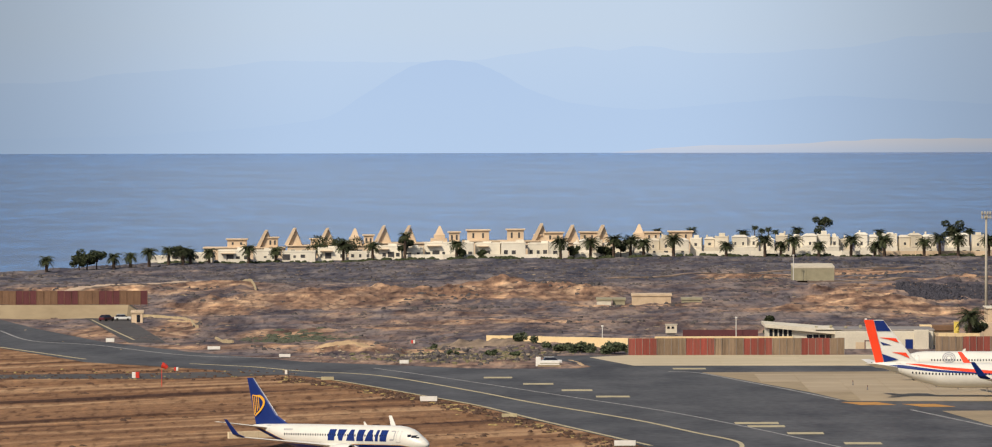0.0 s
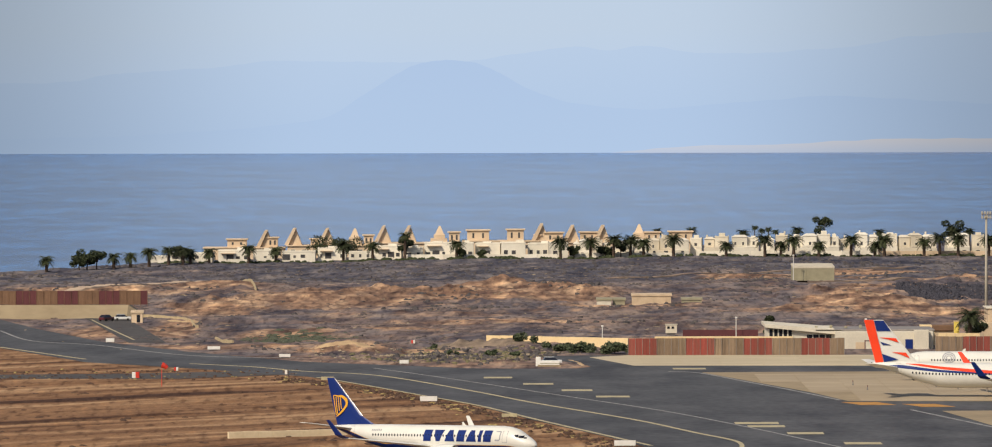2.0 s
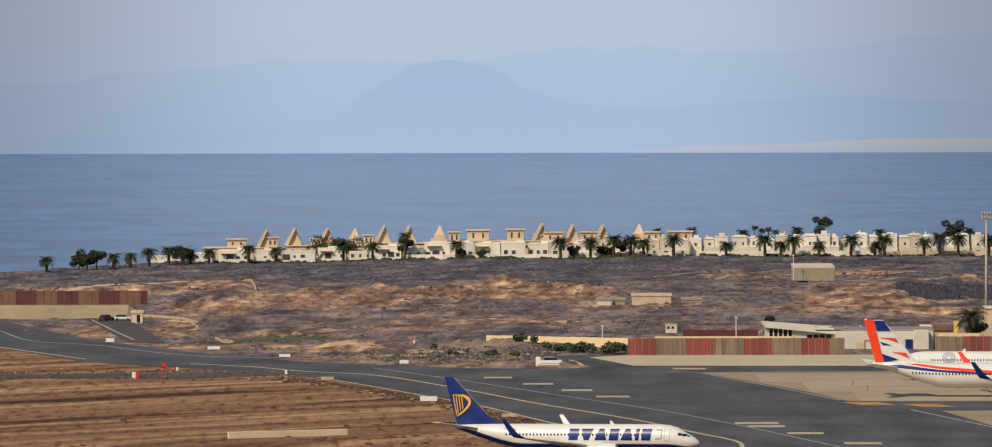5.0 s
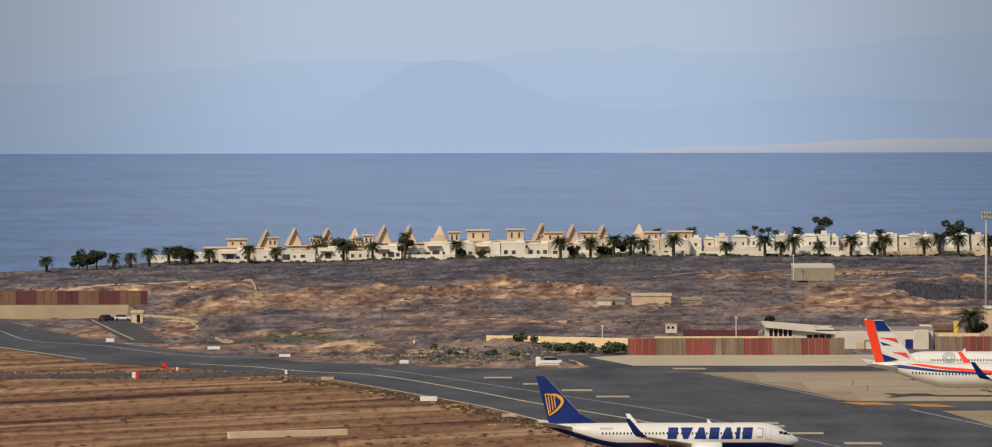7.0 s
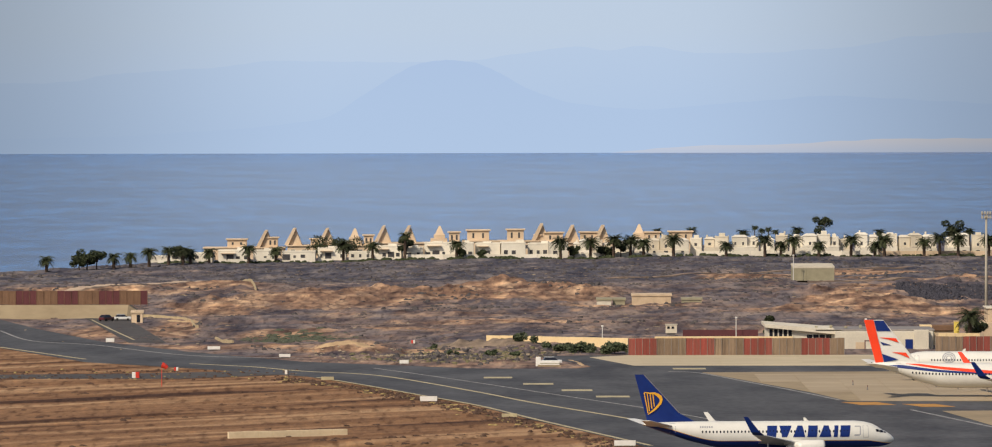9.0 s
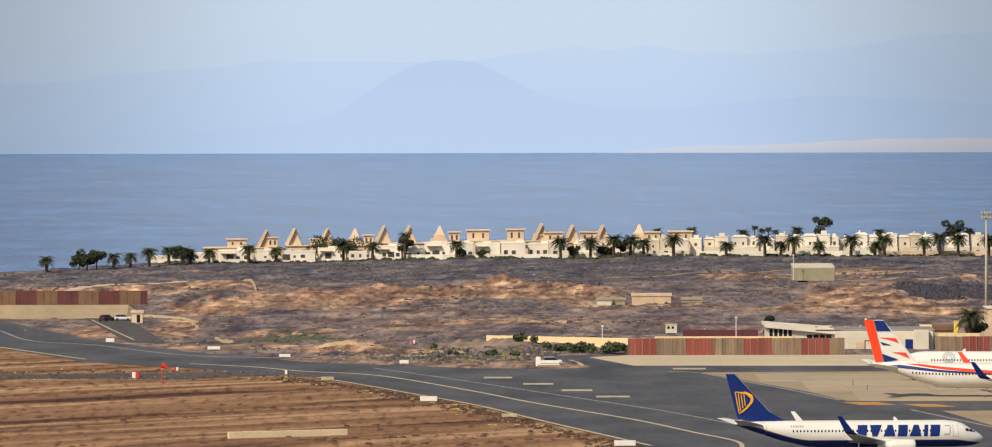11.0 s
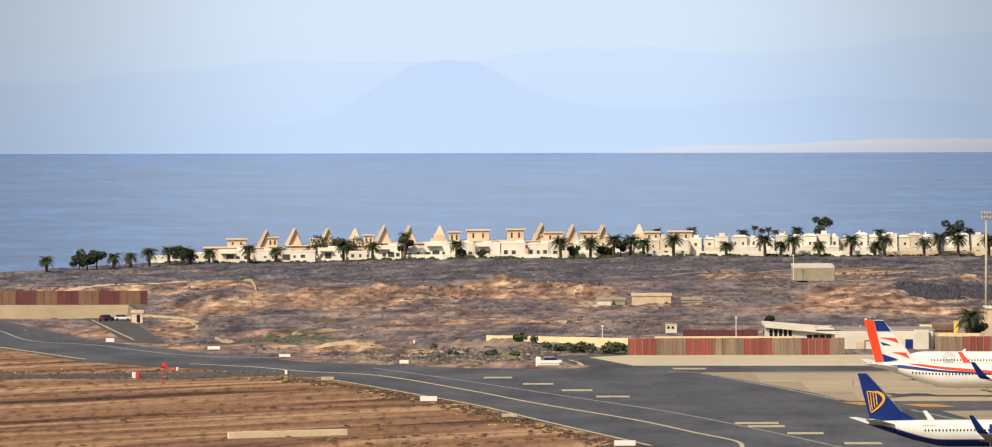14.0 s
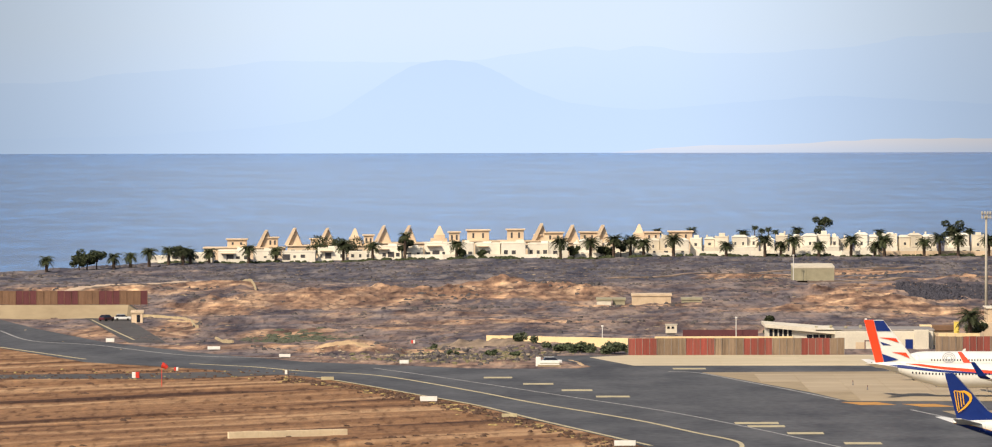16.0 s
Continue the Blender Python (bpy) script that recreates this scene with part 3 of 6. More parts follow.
def slabs(parent, x0, x1, y0, y1, size, inside, concrete=None):
    """Concrete slabs with open joints, one mesh shared by all."""
    me = bpy.data.meshes.new("slab")
    b = boxed(0.03, size - 0.03, 0.06, size - 0.06, -0.05, 0.03)
    b.to_mesh(me)
    b.free()
    me.materials.append(concrete or M_SLAB)
    for i in range(int((x1 - x0) / size)):
        for j in range(int((y1 - y0) / size)):
            x, y = x0 + i * size, y0 + j * size
            if inside(x, y) and inside(x, y + size):
                part("slab", me, None, parent, at=pose(x, y, 0.10 + 0.008 * ((i * 7 + j * 3) % 3)))


slabs(stand, 42.0, 112, 1080.5, 1184, 7.4, lambda x, y: x > 60.5 - (y - 1080) * 0.13 - max(0, y - 1111) * 0.115 and y < 1185)
slabs(fence_apron, 29, 112, 1215, 1256, 8.0, lambda x, y: x > 27, M_PALE_SLAB)


def crowned_taxiway():
    """The taxiway's bend: it climbs out of a shallow dip and falls away to its outer side."""
    spine = [(-24.6, 942.0, -1.55), (-13.8, 932.7, -1.1), (0.2, 923.5, -0.56), (11.2, 919.2, -0.23), (25.5, 917.1, 0.03), (40.3, 918.0, 0.21), (60.6, 921.2, 0.13), (86.6, 924.3, 0.06), (120, 928.0, 0.06)]
    line = curve_through([(x, y, 0) for x, y, z in spine], 6)
    bm = bmesh.new()
    rows = []
    for i, p in enumerate(line):
        k = min(len(spine) - 2, i // 6)
        f = i / 6 - k
        z = spine[k][2] + (spine[k + 1][2] - spine[k][2]) * f
        d = (line[min(i + 1, len(line) - 1)] - line[max(i - 1, 0)]).normalized()
        row = []
        for s, drop in ((-6, 0), (-3, 0), (0, 0), (3, 0), (6, 0), (7, 1.2), (-7, 1.2)):
            q = p + Vector((-d.y, d.x)) * s
            row.append(bm.verts.new((q.x, q.y, z - 0.035 * (q.y - p.y) - drop + 0.04)))
        rows.append(row)
    for a, b in zip(rows, rows[1:]):
        for i in range(7):
            bm.faces.new((a[i], a[(i + 1) % 7], b[(i + 1) % 7], b[i]))
    bm.faces.new(rows[0])
    bm.faces.new(rows[-1])
    bmesh.ops.recalc_face_normals(bm, faces=bm.faces)
    return tagged(part("pavement_taxiway", bm, M_ASPHALT), "dark asphalt bend of the taxiway", "pavement", kind="structure")


crowned_taxiway()


# ---- aircraft ----
TOP = [(0, 2.68), (0.15, 2.98), (0.5, 3.34), (1.2, 3.80), (1.9, 4.16), (2.7, 4.70), (3.4, 5.05), (4.6, 5.36), (6.0, 5.50), (27, 5.50), (31, 5.48), (35, 5.40), (37.4, 5.28), (38.0, 5.20)]
BOT = [(0, 2.58), (0.15, 2.34), (0.5, 2.08), (1.2, 1.80), (1.9, 1.66), (2.7, 1.58), (3.4, 1.56), (4.6, 1.50), (6.0, 1.48), (25, 1.48), (27, 1.60), (31, 2.55), (35, 3.85), (37.4, 4.72), (38.0, 4.95)]
WID = [(0, 0.05), (0.15, 0.38), (0.5, 0.72), (1.2, 1.12), (1.9, 1.38), (2.7, 1.60), (3.4, 1.74), (4.6, 1.86), (6.0, 1.88), (26, 1.88), (31, 1.50), (35, 0.82), (37.4, 0.36), (38.0, 0.18)]
STATIONS = [0, 0.06, 0.15, 0.3, 0.5, 0.85, 1.2, 1.55, 1.9, 2.3, 2.7, 3.05, 3.4, 4.0, 4.6, 5.3, 6.0, 9, 12, 15, 18, 21, 24, 25.5, 27, 28, 29, 30, 31, 32, 33, 34, 35, 36, 36.8, 37.4, 38.0]
GEAR = 19.7           # main wheels, metres behind the nose


def skin(s, z, side, out=0.012, lift=0.0):
    """Point on the fuselage skin at station s and height z; lift raises the tail."""
    t, b, w = along(TOP, s), along(BOT, s), along(WID, s)
    c, r = (t + b) / 2, (t - b) / 2
    k = max(-0.999, min(0.999, (z - c) / r))
    return Vector((GEAR - s, side * (w * math.sqrt(1 - k * k) + out), z + lift * smooth(26, 36, s)))


def hull(low, high, lift=0.0):
    """Shell of the fuselage between two heights, each a function of the station."""
    bm = bmesh.new()
    rows = []
    for s in STATIONS:
        t, b, w = along(TOP, s), along(BOT, s), along(WID, s)
        c, r = (t + b) / 2, (t - b) / 2
        up = lift * smooth(26, 36, s)
        a0 = math.asin(max(-1, min(1, (low(s) - c) / r)))
        a1 = math.asin(max(-1, min(1, (high(s) - c) / r)))
        n = 12
        right = [Vector((GEAR - s, -w * math.cos(a0 + (a1 - a0) * i / n), up + c + r * math.sin(a0 + (a1 - a0) * i / n))) for i in range(n + 1)]
        left = [Vector((p.x, -p.y, p.z)) for p in right]
        rows.append(([bm.verts.new(p) for p in right], [bm.verts.new(p) for p in left]))
    for (r0, l0), (r1, l1) in zip(rows, rows[1:]):
        for i in range(len(r0) - 1):
            for q in ((r0[i], r0[i + 1], r1[i + 1], r1[i]), (l0[i], l1[i], l1[i + 1], l0[i + 1])):
                bm.faces.new(q)
    bmesh.ops.remove_doubles(bm, verts=bm.verts, dist=0.002)
    bmesh.ops.recalc_face_normals(bm, faces=bm.faces)
    return bm


def lifting(sections, n=7):
    """A wing-like solid through (leading edge, trailing edge, offset axis point, thickness) sections; points are (s, y, z)."""
    bm = bmesh.new()
    rows = []
    for le, te, th, up in sections:
        le, te = Vector(le), Vector(te)
        row = []
        prof = [(0, 0), (0.06, 0.7), (0.25, 1.0), (0.55, 0.8), (1, 0.08), (0.55, -0.55), (0.25, -0.7), (0.06, -0.5)]
        for u, v in prof:
            p = le.lerp(te, u) + Vector(up) * v * th / 2
            row.append(bm.verts.new((GEAR - p.x, p.y, p.z)))
        rows.append(row)
    for a, b in zip(rows, rows[1:]):
        for i in range(8):
            bm.faces.new((a[i], a[(i + 1) % 8], b[(i + 1) % 8], b[i]))
    bm.faces.new(rows[0][::-1])
    bm.faces.new(rows[-1])
    bmesh.ops.recalc_face_normals(bm, faces=bm.faces)
    return bm


def patch(s0, s1, z0, z1, side, lean=0.0, out=0.015, n=4, m=3, lift=0.0):
    """A piece of paint or glass that follows the skin; lean shifts its top along the fuselage."""
    bm = bmesh.new()
    g = [[bm.verts.new(skin(s0 + (s1 - s0) * i / m + lean * j / n, z0 + (z1 - z0) * j / n, side, out, lift)) for i in range(m + 1)] for j in range(n + 1)]
    for j in range(n):
        for i in range(m):
            bm.faces.new((g[j][i], g[j][i + 1], g[j + 1][i + 1], g[j + 1][i]))
    return bm


def fin_xy(u, v, wide=0.0):
    """Place on the fin: u from leading (0) to trailing edge (1), v from root (0) to tip (1): station and height."""
    z = 5.3 + 7.2 * v
    le = 31.2 + (6.75 - wide) * v
    te = 37.35 + 1.95 * v
    return le + (te - le) * u, z


def fin_patch(corners, side):
    bm = bmesh.new()
    vs = []
    for u, v in corners:
        s, z = fin_xy(u, v, 1.75)
        vs.append(bm.verts.new((GEAR - s, side * (0.30 - 0.14 * v), z)))
    bm.faces.new(vs)
    return bm


def fin_stroke(pts, w, side):
    """A band along points of the fin's face, with a width at each."""
    bm = bmesh.new()
    P = []
    for u, v in pts:
        s, z = fin_xy(u, v)
        P.append(Vector((GEAR - s, side * (0.31 - 0.14 * v), z)))
    rows = []
    for i, p in enumerate(P):
        d = (P[min(i + 1, len(P) - 1)] - P[max(i - 1, 0)]).normalized()
        q = Vector((-d.z, 0, d.x)) * w[i] / 2
        rows.append((bm.verts.new(p + q), bm.verts.new(p - q)))
    for a, b in zip(rows, rows[1:]):
        bm.faces.new((a[0], a[1], b[1], b[0]))
    return bm


def aircraft(m, label, group, livery):
    root = thing("airliner", m, label, "aircraft", group)
    line = lambda s: 2.55 - 0.45 * smooth(5, 0.4, s) + 2.4 * smooth(26.5, 38, s)
    if livery == "navy":
        part("fuselage", hull(lambda s: line(s) + 0.07, lambda s: 9), M_WHITE, root, "white upper fuselage", smooth_shade=True)
        part("belly", hull(lambda s: -9, line), M_NAVY, root, "navy blue belly", smooth_shade=True)
        part("cheatline", hull(line, lambda s: line(s) + 0.07), M_GOLD, root, "thin gold line", smooth_shade=True)
    else:
        part("fuselage", hull(lambda s: -9, lambda s: 9, 0.4 if livery == "slash" else 0.0), M_WHITE, root, "white fuselage", smooth_shade=True)
    ws = -2.8 if livery == 'slash' else 0.0   # longer rear body: the wing sits further forward
    rise = 0.4 if livery == 'slash' else 0.0
    fin_mat = M_NAVY if livery == "navy" else M_WHITE
    part("tail_fin", lifting([((28.5, 0, 5.2), (37.35, 0, 5.2), 0.35, (0, 1, 0)), ((30.4, 0, 5.55), (37.42, 0, 5.55), 0.42, (0, 1, 0)), ((32.6 if livery != 'slash' else 31.6, 0, 6.75), (37.75, 0, 6.75), 0.50, (0, 1, 0)), ((37.95 if livery != 'slash' else 36.2, 0, 12.5), (39.3, 0, 12.5), 0.22, (0, 1, 0))]), fin_mat, root,
         "navy tail fin" if livery == "navy" else "white tail fin with slashes of colour")
    if livery != "slash":
        part("fin_leading_edge", lifting([((32.45, 0, 6.75), (32.72, 0, 6.75), 0.2, (0, 1, 0)), ((37.78, 0, 12.45), (38.06, 0, 12.45), 0.16, (0, 1, 0))]), M_GREY_METAL, root)
    for side in (-1, 1):
        # wing with its upturned tip
        part("wing", lifting([((13.0 + ws, side * 0.8, 2.0), (20.9 + ws, side * 0.8, 2.1), 0.9, (0, 0, 1)), ((16.6 + ws, side * 5.8, 2.55), (21.1 + ws, side * 5.8, 2.6), 0.55, (0, 0, 1)), ((22.6 + ws, side * 16.6, 3.75), (24.3 + ws, side * 16.6, 3.8), 0.22, (0, 0, 1))]), M_WHITE, root, "pale swept wing", smooth_shade=False)
        wl = lifting([((22.6 + ws, side * 16.55, 3.76), (24.3 + ws, side * 16.55, 3.8), 0.22, (0, side * -0.3, 1)), ((23.4 + ws, side * 17.2, 4.25), (24.75 + ws, side * 17.2, 4.25), 0.16, (0, -side, 0.6)), ((25.3 + ws, side * 17.85, 6.5), (25.95 + ws, side * 17.85, 6.5), 0.08, (0, -side, 0.15))])
        tip = M_ORANGE if livery == "plain" else M_NAVY
        me = bpy.data.meshes.new("winglet")
        wl.normal_update()
        inner = [1 if f.normal.y * side < 0 else 0 for f in wl.faces]
        wl.to_mesh(me)
        wl.free()
        me.materials.append(tip)
        me.materials.append(M_WHITE if livery == "navy" else M_ORANGE)
        me.polygons.foreach_set("material_index", inner)
        part("winglet", me, None, root, {"navy": "upturned winglet, navy outside and white inside", "slash": "upturned winglet, navy outside and orange inside", "plain": "orange-red upturned winglet"}[livery])
        part("tailplane", lifting([((33.4, side * 0.4, 4.75), (37.4, side * 0.4, 4.8), 0.4, (0, 0, 1)), ((38.0, side * 7.1, 5.75), (39.4, side * 7.1, 5.78), 0.14, (0, 0, 1))]), M_WHITE, root, "swept tailplane")
        # engine
        bm = bmesh.new()
        rows = []
        for s, r in ((11.9, 0.78), (11.6, 0.86), (11.55, 0.95), (11.75, 1.04), (12.6, 1.10), (13.8, 1.06), (15.0, 0.90), (15.9, 0.72), (15.9, 0.60), (16.9, 0.30), (17.3, 0.05)):
            rows.append([bm.verts.new((GEAR - ws - s, side * 4.83 + r * math.cos(a * math.pi / 10), 1.75 + r * math.sin(a * math.pi / 10) * 0.95)) for a in range(20)])
        for a, b in zip(rows, rows[1:]):
            for i in range(20):
                bm.faces.new((a[i], a[(i + 1) % 20], b[(i + 1) % 20], b[i]))
        bm.faces.new(rows[-1])
        bmesh.ops.recalc_face_normals(bm, faces=bm.faces)
        eng = part("engine", bm, M_WHITE, root, "white engine nacelle", smooth_shade=True)
        bm = bmesh.new()
        tube(bm, (GEAR - ws - 12.1, side * 4.83, 1.75), (GEAR - ws - 12.0, side * 4.83, 1.75), 0.80, 0.80, 20)
        tube(bm, (GEAR - ws - 12.0, side * 4.83, 1.75), (GEAR - ws - 11.6, side * 4.83, 1.75), 0.25, 0.02, 12)
        part("fan", bm, M_DARK, eng)
        part("pylon", boxed(GEAR - ws - 17.6, GEAR - ws - 12.8, side * 4.83 - 0.16, side * 4.83 + 0.16, 2.1, 2.75, bevel=0.1), M_WHITE, root)
        # cabin windows share one mesh
        pane = None
        wz = 3.80 if livery == 'slash' else 3.95
        for k in range(42 if livery == "navy" else 46):
            s = 7.4 + 0.535 * k
            if pane is None:
                bm = bmesh.new()
                c = skin(s, wz, side)
                vs = [bm.verts.new((0.13 * math.cos(i * math.pi / 4 + 0.39) , side * (0.012 - 0.06 * math.sin(i * math.pi / 4 + 0.39) * 0.32), 0.20 * math.sin(i * math.pi / 4 + 0.39))) for i in range(8)]
                bm.faces.new(vs)
                bmesh.ops.recalc_face_normals(bm, faces=bm.faces)
                pane = bpy.data.meshes.new("window")
                bm.to_mesh(pane)
                bm.free()
                pane.materials.append(M_DARK)
            o = part("window", pane, None, root)
            o.matrix_basis = Matrix.Translation(skin(s, wz, side, 0.014, rise))
        # doors: a thin grey seam
        for s, z in ((4.2, 3.0), (33.3, 3.45)):
            bm = bmesh.new()
            for a in ((s, s + 0.06, z, z + 1.75), (s + 0.8, s + 0.86, z, z + 1.75), (s, s + 0.86, z + 1.70, z + 1.76), (s, s + 0.86, z, z + 0.06)):
                g = patch(*a, side, 0, 0.02, 4, 1, rise)
                tmp = bpy.data.meshes.new("seam")
                g.to_mesh(tmp)
                g.free()
                bm.from_mesh(tmp)
                bpy.data.meshes.remove(tmp)
            part("door_seam", bm, M_LINE_GREY, root)
        for a in ((1.72, 2.35, 3.72, 4.10, 0.12), (2.42, 2.95, 3.82, 4.22, 0.14), (1.34, 1.66, 3.66, 3.86, 0.10)):
            part("cockpit_window", patch(a[0], a[1], a[2], a[3], side, a[4], 0.02), M_DARK, root)
        # main gear
        leg = part("landing_gear", tube(bmesh.new(), (-ws, side * 2.86, 0.55), (0.1 - ws, side * 2.7, 2.4), 0.13, 0.16), M_GREY_METAL, root)
        for d in (-0.42, 0.42):
            part("wheel", tube(bmesh.new(), (-ws, side * 2.86 + d - 0.2, 0.56), (-ws, side * 2.86 + d + 0.2, 0.56), 0.56, 0.56, 20), M_RUBBER, root)
        if livery == "navy":
            # the airline's title as plain solid blocks, some tapering upwards or downwards: foot width, head width
            s = 19.75
            for low_w, top_w in ((1.40, 1.50), (0.75, 1.85), (1.85, 0.75), (1.45, 1.45), (1.85, 0.75), (0.60, 0.60), (1.40, 1.50)):
                w = max(low_w, top_w)
                bm = bmesh.new()
                g = [[bm.verts.new(skin(s - w / 2 - 0.22 * j / 8 + (low_w + (top_w - low_w) * j / 8) * (0.5 - i / 4), 3.10 + 1.72 * j / 8, side, 0.03)) for i in range(5)] for j in range(9)]
                for j in range(8):
                    for i in range(4):
                        bm.faces.new((g[j][i], g[j][i + 1], g[j + 1][i + 1], g[j + 1][i]))
                part("title_block", bm, M_NAVY, root, "plain navy block of the airline's title")
                s -= w + 0.34
            part("emblem", patch(5.60, 5.42, 3.4, 4.7, side, -0.1, 0.022, 5, 1), M_LINE_GREY, root)
            part("emblem", patch(6.3, 5.5, 4.60, 4.76, side, -0.05, 0.022, 1, 3), M_LINE_GREY, root)
            part("emblem", patch(6.4, 5.6, 3.25, 3.48, side, -0.05, 0.022, 1, 3), M_LINE_GREY, root)
            # small registration as plain bars
            bm = bmesh.new()
            for k in range(6):
                g = patch(29.7 - 0.34 * k, 29.48 - 0.34 * k, 4.52, 4.80, side, 0, 0.02, 1, 1)
                tmp = bpy.data.meshes.new("bar")
                g.to_mesh(tmp)
                g.free()
                bm.from_mesh(tmp)
                bpy.data.meshes.remove(tmp)
            part("registration", bm, M_LINE_GREY, root, "row of small grey bars")
            # gold emblem on the fin as plain strokes
            part("emblem", fin_stroke([(0.77, 0.630), (0.52, 0.612), (0.32, 0.612), (0.23, 0.577), (0.19, 0.536), (0.23, 0.482), (0.34, 0.419), (0.50, 0.352), (0.66, 0.284), (0.80, 0.230), (0.93, 0.176)],
                                      (0.12, 0.22, 0.34, 0.46, 0.55, 0.44, 0.38, 0.34, 0.30, 0.24, 0.10), side), M_GOLD, root, "gold emblem on the fin")
            for top, foot in (((0.79, 0.626), (0.92, 0.203)), ((0.67, 0.599), (0.86, 0.239)), ((0.54, 0.599), (0.75, 0.293)), ((0.42, 0.595), (0.64, 0.338))):
                part("emblem", fin_stroke([top, foot], (0.15, 0.15), side), M_GOLD, root)
        elif livery == "slash":
            for col, cs in ((M_ORANGE, ((0.78, 0.04), (1.0, 0.04), (1.0, 1.0), (0.50, 1.0))), (M_NAVY, ((0.0, 0.75), (0.59, 0.75), (0.49, 0.985), (0.0, 0.985))), (M_ORANGE, ((0.62, 0.61), (0.30, 0.56), (0.0, 0.49), (0.0, 0.59))),
                            (M_NAVY, ((0.64, 0.51), (0.60, 0.44), (0.30, 0.43))), (M_ORANGE, ((0.43, 0.28), (0.2, 0.225), (0.0, 0.14), (0.0, 0.265))), (M_NAVY, ((0.73, 0.24), (0.34, 0.11), (0.76, 0.05)))):
                part("fin_slash", fin_patch(cs, side), col, root, "slash of colour on the fin")
            for s0, s1, z0, fall, tail_wide, fore_wide, col in ((36.4, 17, 4.55, 0.95, 0.62, 0.14, M_NAVY), (32.6, 17, 5.15, 1.55, 0.28, 0.62, M_ORANGE)):
                bm = bmesh.new()
                n = 30
                prev = None
                for i in range(n + 1):
                    s = s0 + (s1 - s0) * i / n
                    drop = fall * (i / n)
                    w = (tail_wide + (fore_wide - tail_wide) * i / n) * min(1.0, 0.1 + i / 5)
                    row = [bm.verts.new(skin(s, z0 - drop + w * k / 3, side, 0.016, 0.4)) for k in range(4)]
                    if prev:
                        for k in range(3):
                            bm.faces.new((prev[k], row[k], row[k + 1], prev[k + 1]))
                    prev = row
                part("stripe", bm, col, root, "sweeping stripe of colour")
    if livery == "plain":
        for side in (1, -1):
            for r in (1.15, 0.8, 0.45):
                bm = bmesh.new()
                rows = []
                for i in range(25):
                    a = 2 * math.pi * i / 24
                    rows.append([bm.verts.new(skin(GEAR - 9.1 + q * math.cos(a), 4.35 + 0.8 * q * math.sin(a), side, 0.018)) for q in (r - 0.1, r + 0.1)])
                for a, b in zip(rows, rows[1:]):
                    bm.faces.new((a[0], b[0], b[1], a[1]))
                part("emblem", bm, M_LINE_GREY, root, "grey ringed emblem")
    if livery != "navy":
        part("exhaust", tube(bmesh.new(), (GEAR - 38.15, 0, 5.48 if livery == "slash" else 5.08), (GEAR - 37.95, 0, 5.48 if livery == "slash" else 5.08), 0.17, 0.19, 10), M_DARK, root, "dark tail exhaust")
    part("landing_gear", tube(bmesh.new(), (GEAR - 4.1, 0, 0.35), (GEAR - 4.1, 0, 2.0), 0.09, 0.11), M_GREY_METAL, root)
    for d in (-0.2, 0.2):
        part("wheel", tube(bmesh.new(), (GEAR - 4.1, d - 0.1, 0.36), (GEAR - 4.1, d + 0.1, 0.36), 0.36, 0.36, 16), M_RUBBER, root)
    part("antenna", lifting([((13.0, 0, 5.45), (13.7, 0, 5.45), 0.08, (0, 1, 0)), ((13.5, 0, 6.0), (13.8, 0, 6.0), 0.05, (0, 1, 0))]), M_WHITE, root)
    return root


taxiing = aircraft(pose(25.6, 917.1, 0.05), "white and navy twin-jet airliner taxiing on the asphalt", "airliners", "navy")
aircraft(pose(86.9, 1092, 0.1, 0, 0, -1.0) @ Matrix.Scale(1.1, 4), "white airliner with orange and navy slashes parked on the stand", "airliners", "slash")
aircraft(pose(93.8, 1150, 0.1, 0, 0, 177), "plain white airliner with orange winglets parked behind another", "airliners", "plain")


